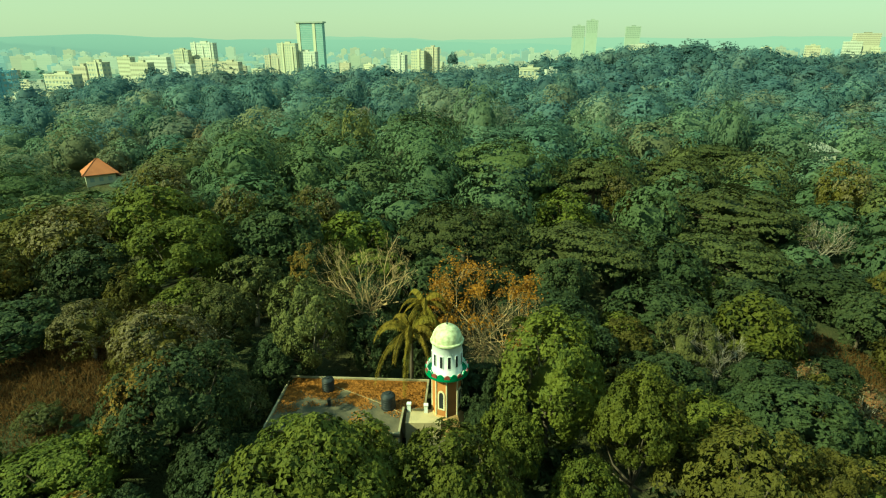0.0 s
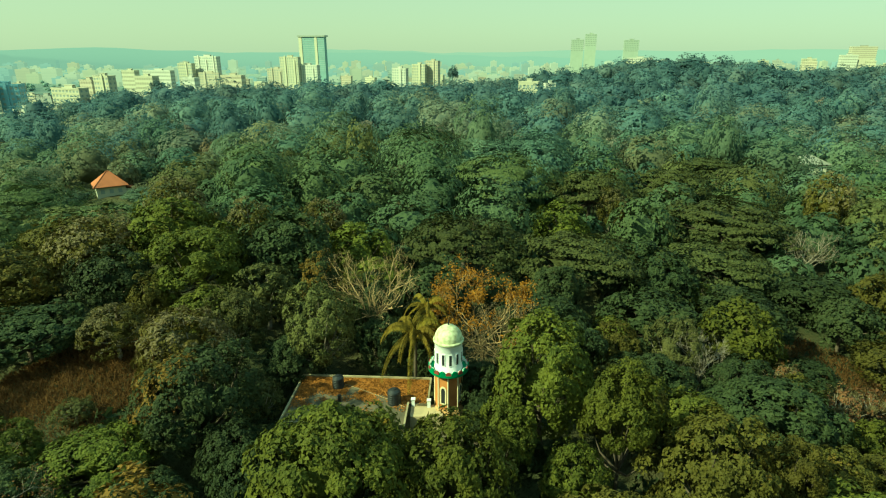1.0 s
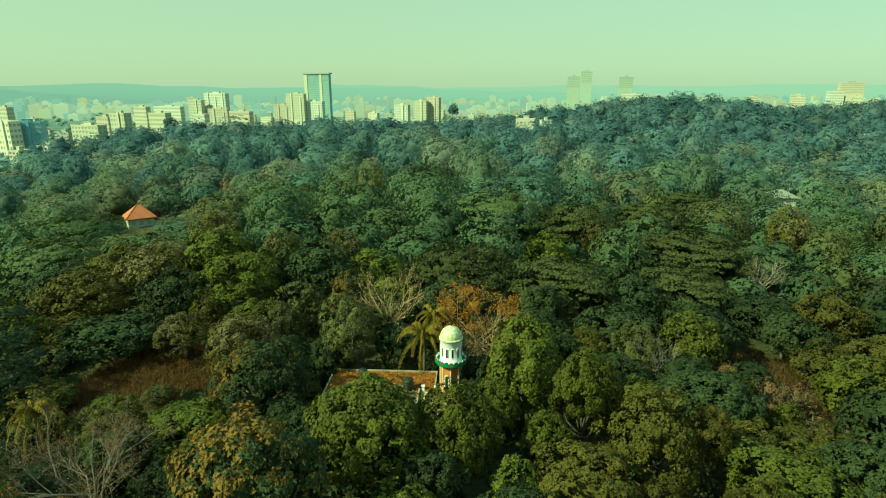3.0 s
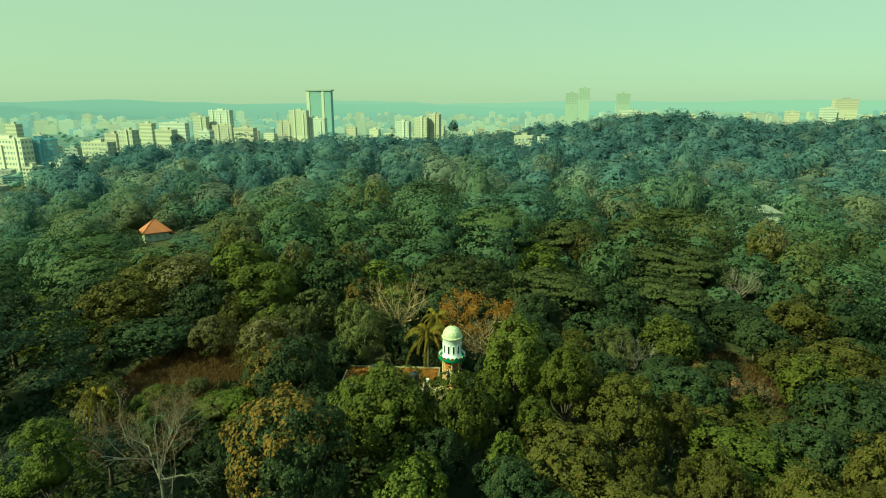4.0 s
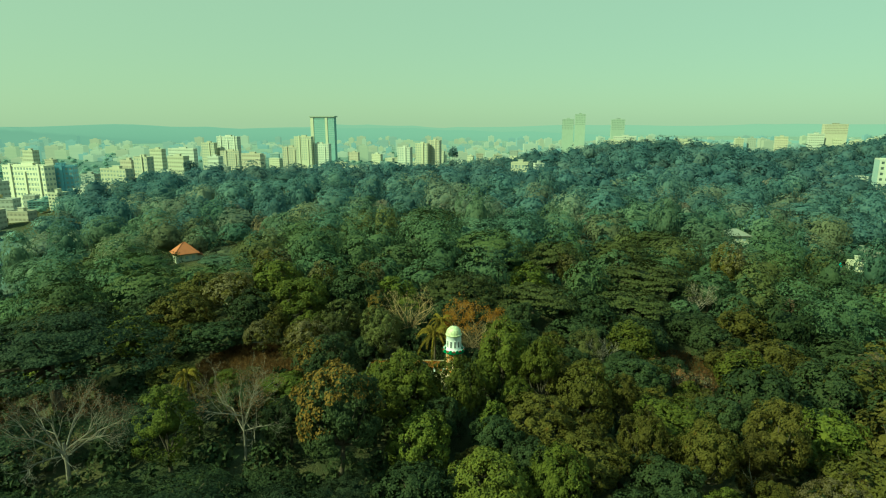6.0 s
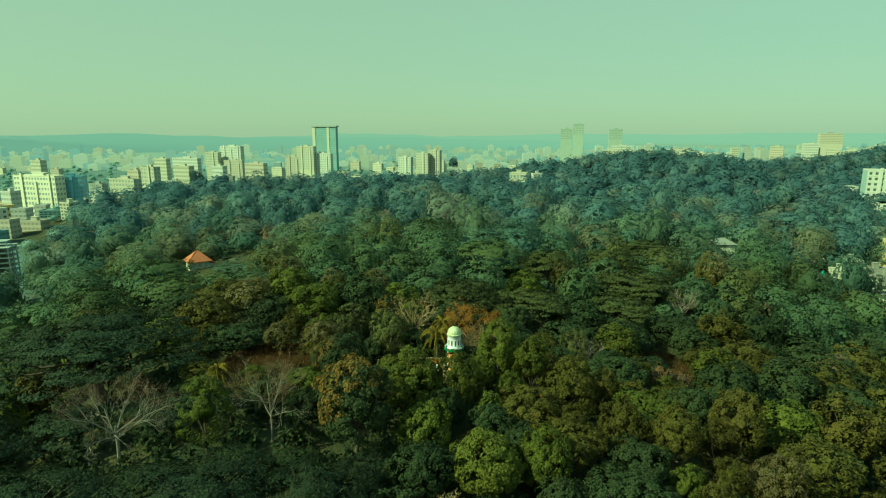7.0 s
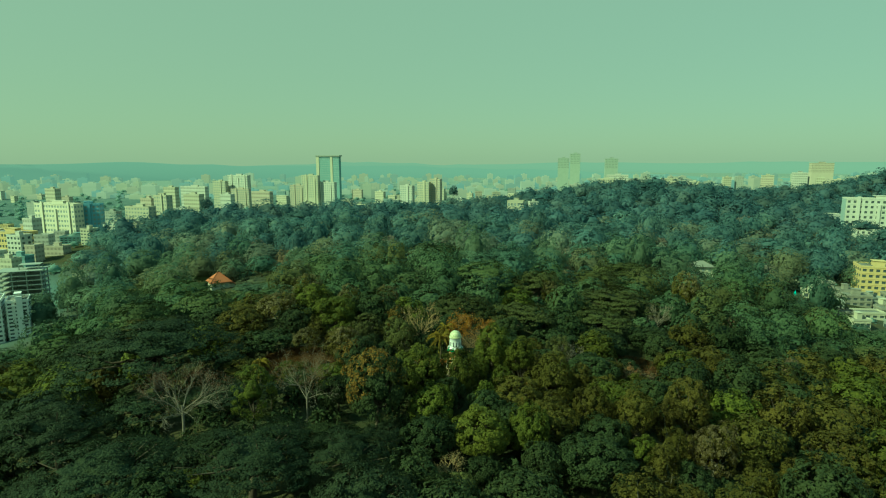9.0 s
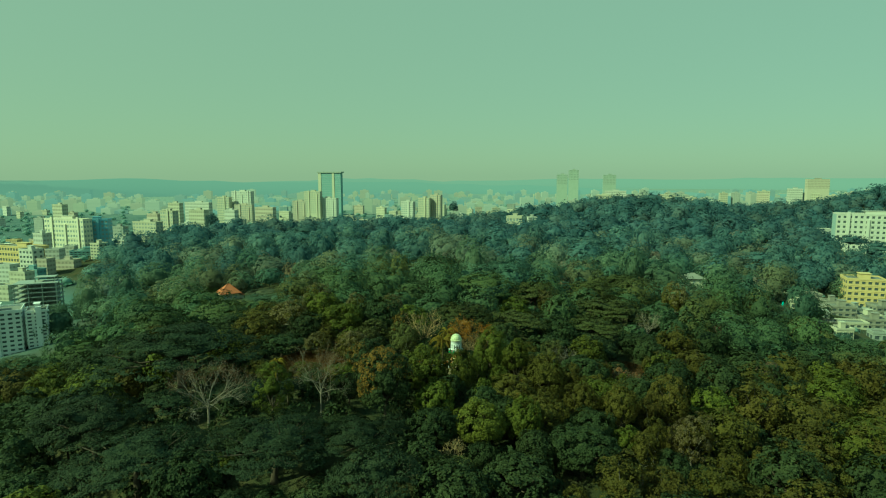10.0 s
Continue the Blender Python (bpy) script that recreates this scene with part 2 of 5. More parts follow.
def clumps_of(shape, rng, coarse=False):
    """The clumps of leaves in a crown: centre, radii and height of the trunk's head. A crown of radius 1 standing on z = 0."""
    if shape == "umbrella":
        n = 170
        r, a = np.sqrt(rng.uniform(0.0, 1, n)) * 0.95, rng.uniform(0, 2 * np.pi, n)
        lift = 0.10 * np.sin(3 * a + rng.uniform(0, 6)) * r + 0.05 * np.sin(5 * a + 4 * r)
        c = np.stack([r * np.cos(a), r * np.sin(a), 1.32 - 0.46 * r ** 2.2 + lift - rng.choice([0, 0.07, 0.15], n, p=(0.5, 0.3, 0.2)) * rng.uniform(0.7, 1.2, n)], 1)
        rad = np.stack([rng.uniform(0.09, 0.17, n)] * 2 + [rng.uniform(0.022, 0.04, n)], 1)
        return c, rad, 0.75
    if shape == "airy":
        n = 90
        d = unit(rng.normal(size=(n, 3)))
        d[:, 2] = d[:, 2] * 0.75 + 0.2
        c = d * rng.uniform(0.5, 0.95, (n, 1)) * np.array([0.95, 0.95, 1.0]) + np.array([0, 0, 1.10])
        return c, np.repeat(rng.uniform(0.09, 0.19, (n, 1)), 3, 1), 0.6
    if shape == "tall":
        n = 40
        d = unit(rng.normal(size=(n, 3)))
        c = d * rng.uniform(0.5, 0.85, (n, 1)) * np.array([1, 1, 1.75]) + np.array([0, 0, 2.1])
        return c, np.stack([rng.uniform(0.18, 0.32, n)] * 2 + [rng.uniform(0.24, 0.42, n)], 1), 1.2
    if shape == "egg":
        n = 80
        d = unit(rng.normal(size=(n, 3)))
        c = d * rng.uniform(0.72, 0.86, (n, 1)) * np.array([1, 1, 1.35]) + np.array([0, 0, 1.6])
        c[:, :2] *= np.clip(1.15 - 0.28 * (c[:, 2:3] - 1.0), 0.5, 1.1)
        return c, np.repeat(rng.uniform(0.15, 0.24, (n, 1)), 3, 1), 0.6
    if shape == "bush":
        n = 16
        d = unit(rng.normal(size=(n, 3)))
        d[:, 2] = np.abs(d[:, 2])
        c = d * rng.uniform(0.4, 0.75, (n, 1)) + np.array([0, 0, 0.25])
        return c, np.repeat(rng.uniform(0.22, 0.4, (n, 1)), 3, 1), 0.2
    # a broad, domed crown that billows out over several boughs, hanging low round the trunk
    n, m = (60, 6) if coarse else (130, 9)
    k = np.arange(n) + rng.uniform(-0.3, 0.3, n)
    up = 1 - 1.62 * (k + 0.5) / n
    turn = k * 2.39996 + rng.uniform(0, 6)
    d = unit(np.stack([np.sqrt(np.clip(1 - up ** 2, 0, 1)) * np.cos(turn), np.sqrt(np.clip(1 - up ** 2, 0, 1)) * np.sin(turn), up], 1) + rng.normal(size=(n, 3)) * 0.05)
    boughs = unit(rng.normal(size=(m, 3)) + np.array([0, 0, 0.4]))
    bulge = np.exp(-(1 - d @ boughs.T) / rng.uniform(0.06, 0.14, m)).max(1)
    c = d * (0.62 + 0.27 * bulge + rng.uniform(-0.03, 0.04, n))[:, None] + np.array([0, 0, 1.08])
    rad = np.stack([rng.uniform(0.13, 0.20, n)] * 2 + [rng.uniform(0.11, 0.16, n)], 1)
    return c, rad * (1.35 if coarse else 1.0), 0.6


def crown_quads(shape, count, size, rng, flush=0.0, loose=0.6, inner=0.08, corners=3, dome=0.35, tuft=0.0, coarse=False):
    """Leaves over the clumps of a crown. Returns the leaves, their colour slots and the clumps."""
    c, rad, head = clumps_of(shape, rng, coarse)
    heart = c.mean(0) - np.array([0, 0, 0.15])
    w = (rad[:, 0] * rad[:, 1])
    own = rng.choice(len(c), count, p=w / w.sum())
    out = unit(c[own] - heart)
    d = unit(rng.normal(size=(count, 3)) + out * 1.1 + np.array([0, 0, 0.35]))
    at = c[own] + d * rad[own] * (rng.uniform(0.92, 1.02, (count, 1)) if coarse else rng.uniform(0.78, 1.06, (count, 1)))
    away = None
    if tuft:
        # the leaves stand in rosettes at the ends of the twigs
        per = 9
        first = (np.arange(count) // per) * per
        own, out, d, at = own[first], out[first], d[first], at[first]
        away = rng.normal(size=(count, 3))
        away = unit(away - d * (away * d).sum(1, keepdims=True))
        reach = rng.uniform(0.15, 1.0, (count, 1))
        at = at + (away * reach - d * 0.55 * reach ** 2) * tuft * size * rng.uniform(0.8, 1.2, (count, 1))
        d = d + away * 0.75 * reach
    n = d + out * dome + rng.normal(size=(count, 3)) * loose + np.array([0, 0, 0.15 if shape != "umbrella" else 1.0])
    q = leaves_at(at, n, size, rng, (0.62 if shape != "tall" else 0.38) * (1.0 if corners == 4 else 1.3), corners=corners, along=away)
    gold = np.zeros(count, int)
    if flush:
        # the second leaf colour gathers on the sun side, painting its warm light in
        warm = unit(c - heart) @ np.array([-0.75, -0.15, 0.55]) + rng.normal(size=len(c)) * (0.6 if flush > 0.4 else 0.22)
        lucky = warm > np.quantile(warm, 1 - flush)
        gold = (lucky[own] & (rng.uniform(size=count) < 0.8) & (d[:, 2] > -0.2)).astype(int)
    if inner:
        # the shaded inner leaves, fewer and larger
        k = int(count * inner)
        own = rng.integers(0, len(c), k)
        deep = leaves_at(heart + (c[own] - heart) * 0.80, c[own] - heart + rng.normal(size=(k, 3)) * 0.5, size * 1.7, rng, 0.9, corners=corners)
        q, gold = np.concatenate([q, deep]), np.concatenate([gold, np.zeros(k, int)])
    return q, gold, (c, rad, head)


def ball(sub):
    """Vertices and triangles of an icosphere."""
    hull = bmesh.new()
    bmesh.ops.create_icosphere(hull, subdivisions=sub, radius=1.0)
    hull.verts.ensure_lookup_table()
    v = np.array([p.co[:] for p in hull.verts])
    f = np.array([[p.index for p in q.verts] for q in hull.faces])
    hull.free()
    return v, f


BALL = ball(3)
BALL_SMALL = ball(2)
BALL_TINY = ball(1)
FORM = {"broad": (1.02, 0.94, 1.04, 0.80), "umbrella": (1.00, 0.98, 0.30, 0.18), "airy": (1.10, 0.92, 1.0, 0.72), "tall": (2.1, 0.86, 1.85, 1.5), "egg": (1.6, 0.92, 1.38, 1.3)}


def core_of(shape, rng, shrink=1.0):
    """The lobed inner mass of a crown: vertices, triangles and outward directions, in a crown of radius 1."""
    v, f = BALL
    mid, wide, up, down = FORM[shape]
    lobes = unit(rng.normal(size=(64, 3)) + np.array([0, 0, 0.3]))
    boughs = unit(rng.normal(size=(7, 3)) + np.array([0, 0, 0.35]))
    swell = np.exp(-(1 - v @ lobes.T) / rng.uniform(0.008, 0.028, 64)).max(1)
    bulge = np.exp(-(1 - v @ boughs.T) / 0.10).max(1)
    r = 0.55 + 0.24 * swell + 0.28 * bulge + rng.uniform(-0.09, 0.09, len(v))
    r = r * (1 + 0.10 * np.sin(2 * np.arctan2(v[:, 1], v[:, 0]) + rng.uniform(0, 6)))
    size = np.where(v[:, 2:3] > 0, up, down)
    form = np.concatenate([np.full((len(v), 2), wide), size], 1)
    p = v * r[:, None] * form * shrink
    if shape == "umbrella":
        p[:, 2] += 0.06 * np.sin(7 * p[:, 0] + rng.uniform(0, 6)) * np.sin(7 * p[:, 1])
    return p + np.array([0, 0, mid]), f, unit(v / form)


def lobed_mass(shape, rng, hull):
    """The billowing outside of a crown of radius 1: vertices and triangles."""
    v, f = hull
    mid, wide, up, down = FORM[shape]
    fine = len(v) > 300
    lobes = unit(rng.normal(size=(46 if fine else 26, 3)) + np.array([0, 0, 0.25]))
    boughs = unit(rng.normal(size=(7, 3)) + np.array([0, 0, 0.35]))
    breadth = rng.uniform(0.022, 0.06, len(lobes)) * (1.0 if fine else 2.0)
    swell = np.exp(-(1 - v @ lobes.T) / breadth).max(1)
    bulge = np.exp(-(1 - v @ boughs.T) / rng.uniform(0.10, 0.18, 7)).max(1)
    r = 0.56 + 0.22 * swell + 0.27 * bulge + rng.uniform(-0.03, 0.03, len(v))
    r = r * (1 + 0.10 * np.sin(2 * np.arctan2(v[:, 1], v[:, 0]) + rng.uniform(0, 6)))
    form = np.concatenate([np.full((len(v), 2), wide), np.where(v[:, 2:3] > 0, up, down)], 1)
    p = v * r[:, None] * form
    if shape == "umbrella":
        p[:, 2] += 0.05 * np.sin(9 * p[:, 0] + rng.uniform(0, 6)) * np.sin(9 * p[:, 1])
    return p + np.array([0, 0, mid]), f


def mass_crown(shape, count, size, rng, loose, hull=None, full=0.68):
    """A crown seen from afar: clumps of leaves round its inner mass."""
    q, _, _ = crown_quads(shape, count, size, rng, loose=loose, inner=0.0, dome=2.4, coarse=count < 700)
    p, f = lobed_mass(shape, rng, hull or BALL_SMALL)
    heart = np.array([0, 0, FORM[shape][0]])
    return q, (heart + (p - heart) * full, f)


def limbs(geo, clumps, rng, girth=0.05, every=3, lean=0.0):
    """A tapered trunk that forks into limbs up to the clumps."""
    c, rad, head = clumps
    top = Vector((rng.uniform(-0.06, 0.06) + lean, rng.uniform(-0.06, 0.06), head))
    geo.tube([(0, 0, -0.08), (0.005, 0, 0.06), (top.x * 0.5 + 0.02, top.y * 0.5, head * 0.5), top], [girth * 1.7, girth * 1.15, girth * 0.95, girth * 0.8], 8)
    for i in range(0, len(c), every):
        e = Vector(c[i])
        mid = top.lerp(e, 0.5) + Vector((0, 0, -0.06)) + Vector(rng.normal(size=3) * 0.03)
        geo.tube([top, mid, e], [girth * 0.55, girth * 0.34, girth * 0.10], 4, False)


def twigs(geo, start, way, length, radius, depth, rng, spread=0.95):
    """Forking bare branches."""
    start, way = Vector(start), Vector(way).normalized()
    bend = Vector(rng.normal(size=3) * 0.16)
    mid = start + way * length * 0.5 + bend * length * 0.3
    end = start + (way + bend * 0.8).normalized() * length
    geo.tube([start, mid, end], [radius, radius * 0.8, radius * 0.58], 5 if depth > 1 else 3, False)
    if depth == 0:
        return
    for k in range(int(rng.integers(2, 5)) if depth > 1 else 4):
        side = Vector(unit(rng.normal(size=3)))
        side = (side - way * side.dot(way)).normalized()
        go = (way + side * rng.uniform(0.45, 1.1) * spread + Vector((0, 0, 0.12))).normalized()
        twigs(geo, start.lerp(end, rng.uniform(0.45, 1.0)), go, length * rng.uniform(0.5, 0.78), radius * 0.5, depth - 1, rng, spread)


# ---- the lie of the land ----
BUMPS_NEAR = [2.3, -1.9, 5.6, 6.2, 9.6, 10.5, 11.9, 0.9, 7.3, 4.7, 5.4, 14.7, 6.1, 9.2, 0.3, -1.0, 5.4, 0.0, 9.7, 6.8]
BUMPS_MID = [-10.8, 14.6, 5.6, 16.5, 8.3, 13.1, 5.7, 15.4, 6.9, 18.2, 2.8, 7.8, -3.5, 16.7, 22.6]
BUMPS_FAR = [11.3, 28.4, 16.4, 15.0, 55.1]
HILLS = [(bx, by, 42.0) for bx in (-110, -60, -10, 40, 90) for by in (-10, 40, 90, 150)]
HILLS += [(bx, by, 85.0) for bx in (-260, -130, 0, 130, 260) for by in (240, 380, 520)]
HILLS += [(bx, 680, 100.0) for bx in (50, 230, 400, 540, 690)]
HILLS = np.array(HILLS)
RISE = np.array(BUMPS_NEAR + BUMPS_MID + BUMPS_FAR)


def lie(x, y):
    """Height of the ground."""
    x, y = np.asarray(x, float), np.asarray(y, float)
    h = -30 + np.exp(-((x[..., None] - HILLS[:, 0]) ** 2 + (y[..., None] - HILLS[:, 1]) ** 2) / (2 * HILLS[:, 2] ** 2)) @ RISE
    # the levelled yard of the prayer house
    k = np.clip(1.6 - np.hypot((x + 8) / 15, (y - 46) / 10), 0, 0.6) / 0.6
    return h * (1 - k) - 1.5 * k


def ground_height(x, y):
    return float(lie(x, y))


def make_ground():
    def axis(lo, hi, fine_lo, fine_hi, step):
        a = list(np.arange(fine_lo, fine_hi + 1, step))
        s, p = step, fine_hi
        while p < hi:
            s *= 1.35
            p += s
            a.append(p)
        s, p = step, fine_lo
        while p > lo:
            s *= 1.35
            p -= s
            a.insert(0, p)
        return np.array(a)
    xs, ys = axis(-4600, 4600, -220, 320, 6), axis(-3000, 4700, -120, 420, 6)
    X, Y = np.meshgrid(xs, ys)
    Z = lie(X, Y)
    rough = np.array([noise.noise((x * 0.11, y * 0.11, 0)) for x, y in zip(X.ravel(), Y.ravel())]).reshape(X.shape)
    near = (np.abs(X) < 330) & (Y < 430) & (Y > -120) & (np.hypot(X + 8, Y - 46) > 20)
    Z = Z + np.where(near, rough * 0.6, 0)
    nx, ny = len(xs), len(ys)
    fs = [(j * nx + i, j * nx + i + 1, (j + 1) * nx + i + 1, (j + 1) * nx + i) for j in range(ny - 1) for i in range(nx - 1)]
    g = Geo()
    g.add(np.stack([X.ravel(), Y.ravel(), Z.ravel()], 1).tolist(), fs)
    m, nt, b = material("ground_dry_grass_and_soil", 0.95, 0, 0.1)
    c = mix_colour(nt, noise_at(nt, 0.09, 4, 0.38, 0.62), (0.030, 0.040, 0.017), (0.062, 0.056, 0.024))
    c = mix_colour(nt, noise_at(nt, 1.3, 5, 0.3, 0.7), c, mix_colour(nt, 0.4, c, (0.075, 0.065, 0.03)))
    # built-up ground beyond the wood, its grey-green tinted for haze
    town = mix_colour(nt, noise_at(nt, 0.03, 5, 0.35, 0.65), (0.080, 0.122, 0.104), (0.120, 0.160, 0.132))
    # paler still with distance: haze painted into the ground colour
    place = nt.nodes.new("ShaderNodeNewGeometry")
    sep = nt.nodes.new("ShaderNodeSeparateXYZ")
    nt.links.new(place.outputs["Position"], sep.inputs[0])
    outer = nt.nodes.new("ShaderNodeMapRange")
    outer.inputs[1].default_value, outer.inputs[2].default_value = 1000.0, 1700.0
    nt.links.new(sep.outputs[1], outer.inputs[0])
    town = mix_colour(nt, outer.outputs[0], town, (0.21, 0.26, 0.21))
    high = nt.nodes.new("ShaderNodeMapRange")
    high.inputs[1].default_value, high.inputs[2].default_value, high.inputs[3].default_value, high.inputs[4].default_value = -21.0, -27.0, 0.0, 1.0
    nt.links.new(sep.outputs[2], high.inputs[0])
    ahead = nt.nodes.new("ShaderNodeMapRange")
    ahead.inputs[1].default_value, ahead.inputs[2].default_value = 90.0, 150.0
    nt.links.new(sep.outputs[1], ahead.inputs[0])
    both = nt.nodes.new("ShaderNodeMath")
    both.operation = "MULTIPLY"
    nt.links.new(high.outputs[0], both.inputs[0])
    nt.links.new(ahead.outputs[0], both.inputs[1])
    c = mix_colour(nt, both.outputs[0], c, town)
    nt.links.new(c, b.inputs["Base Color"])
    bump(nt, b, noise_at(nt, 4.0, 5, 0.2, 0.8), 0.7, 0.25)
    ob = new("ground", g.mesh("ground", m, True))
    tagged(ob, "wooded hill of dark soil and dry brown grass", "ground", kind="structure")


make_ground()

# ---- trees ----
LOD = {"high": (9600, 0.054, 3), "mid": (3200, 0.086, 3)}
KINDS = {
    # shape, leaf materials, golden share, bark, leaf size factor, unit height, label
    "broad": ("broad", (LEAF_BRIGHT,), 0, BARK, 1.0, 2.12, "broad tree with a billowing bright green crown"),
    "deep": ("broad", (LEAF_DEEP,), 0, BARK, 1.0, 2.12, "broad tree with a dense dark green crown"),
    "olive": ("broad", (LEAF_OLIVE,), 0, BARK, 0.85, 2.12, "broad tree with an olive and yellowish crown"),
    "rain": ("umbrella", (LEAF_RAIN,), 0, BARK, 0.46, 1.42, "wide rain tree with a flat layered dark crown"),
    "grey": ("broad", (LEAF_GREY,), 0, BARK_PALE, 0.78, 2.12, "rounded tree with small pale grey-green leaves"),
    "shade": ("umbrella", (LEAF_CANOPY,), 0, BARK, 0.55, 1.42, "huge rain tree with a layered olive-green umbrella crown"),
    "gold": ("broad", (LEAF_DEEP, LEAF_GOLD), 0.45, BARK, 0.9, 2.12, "dark green tree with golden yellow new leaves"),
    "gilt": ("broad", (LEAF_DEEP, LEAF_GOLD), 0.2, BARK, 0.9, 2.12, "dense dark green tree with golden leaves on one side"),
    "brown": ("broad", (LEAF_OLIVE, LEAF_BROWN), 0.6, BARK_PALE, 0.8, 2.12, "rounded tree with dry tan-brown leaves"),
    "rust": ("airy", (LEAF_BROWN, LEAF_RUST), 0.6, BARK_PALE, 0.7, 2.15, "low tree with dry rusty brown leaves"),
    "tall": ("tall", (LEAF_OLIVE,), 0, BARK_PALE, 1.25, 4.0, "tall slender tree with drooping olive leaves and pale trunk"),
    "egg": ("egg", (LEAF_BRIGHT,), 0, BARK, 0.85, 3.0, "egg-shaped tree with a dense green crown"),
}
KINDS["crest"] = ("broad", (LEAF_FAR,), 0, BARK, 1.0, 2.12, "broad hazy green tree standing out on the ridge")
made = {}


def tree_meshes(kind, lod, k):
    key = (kind, lod, k)
    if key not in made:
        shape, mats, flush, bark, fac, _, _ = KINDS[kind]
        rng = np.random.default_rng(sum(map(ord, kind)) * 10 + k)
        count, size, corners = LOD[lod]
        if shape in ("airy",):
            count = int(count * 0.8)
        if shape == "umbrella":
            count = int(count * 1.8)
        q, slots, cl = crown_quads(shape, count, size * fac, rng, flush, corners=corners, loose=0.48, dome=0.9, tuft=0.0 if shape == "umbrella" else 1.7)
        g = Geo()
        limbs(g, cl, rng, 0.05 if shape != "tall" else 0.06, 2 if shape == "airy" else 11)
        core = core_of(shape, np.random.default_rng(k), 0.42 if shape != "umbrella" else 0.58)[:2] if shape != "airy" else None
        made[key] = (leaf_mesh("crown", q, mats, slots, core), g.mesh("trunk", bark, True))
    return made[key]


PLACED = []
tree_rng = random.Random(7)


def tree(kind, x, y, r, top=None, lod="mid", variant=None):
    """A tree whose crown is r metres in radius and whose top stands at the height top."""
    base = ground_height(x, y)
    shape, _, _, _, _, high, label = KINDS[kind]
    k = tree_rng.randrange(4) if variant is None else variant
    tall = (top - base) if top is not None else r * high * tree_rng.uniform(0.9, 1.2)
    crown, trunk = tree_meshes(kind, lod, k)
    ob = new({"rain": "rain_tree", "shade": "rain_tree", "tall": "slender_tree"}.get(kind, "tree"))
    # a full dome of leaves at the head of a trunk as long as the tree needs
    rise = min(tall / high, (1.5 if shape in ("tall", "egg", "umbrella") else 1.3) * r)
    ob.matrix_basis = pose(x, y, base, 0, 0, tree_rng.uniform(0, 360) if kind not in ("gold", "gilt") else tree_rng.uniform(-20, 20)) @ Matrix.Diagonal((r, r, rise, 1))
    tagged(ob, label, "tree", "trees of the wood")
    part("trunk", trunk, None, ob, at=Matrix.Diagonal((1, 1, tall / (high * rise), 1)))
    part("crown", crown, None, ob, at=pose(0, 0, tall / rise - high))
    PLACED.append((x, y, r))
    return ob


def bare_tree(x, y, r, top, bark, label, seed, leaf=None, count=0, size=0.35, depth=4, girth=0.3):
    """Naked forking branches, with a few last leaves where leaf is given."""
    base = ground_height(x, y)
    rng = np.random.default_rng(seed)
    tall = top - base
    g = Geo()
    fork = tall * 0.36
    g.tube([(0, 0, -0.6), (0.1, 0, fork * 0.5), (0, 0.1, fork)], [girth * 1.5, girth, girth * 0.85], 8)
    for k in range(8):
        a = k * 0.79 + rng.uniform(-0.3, 0.3)
        up = rng.uniform(0.35, 1.3)
        way = Vector((math.cos(a), math.sin(a), up))
        twigs(g, (0, 0, fork * rng.uniform(0.62, 1.0)), way, max(r, tall * 0.5) * rng.uniform(0.42, 0.55), girth * 0.5, depth, rng)
    tips = np.array(g.v)
    # keep the outline to the wanted spread and height
    k = np.percentile(np.hypot(tips[:, 0], tips[:, 1]), 97)
    f = min(1.0, r / k)
    h = (tall) / max(tips[:, 2].max(), 0.1)
    g.v = [(px * f, py * f, pz * h) for px, py, pz in g.v]
    tips = np.array(g.v)
    ob = new("bare_tree")
    ob.matrix_basis = pose(x, y, base)
    tagged(ob, label, "tree", "trees of the wood")
    part("branchwork", g, bark, ob)
    if leaf:
        far = tips[tips[:, 2] > tall * 0.55]
        at = far[rng.integers(0, len(far), count)] + rng.normal(size=(count, 3)) * 0.3
        part("foliage", leaf_mesh("foliage", leaves_at(at, rng.normal(size=(count, 3)) + np.array([0, 0, 0.6]), size, rng), [leaf]), None, ob)
    PLACED.append((x, y, r * 0.8))
    return ob


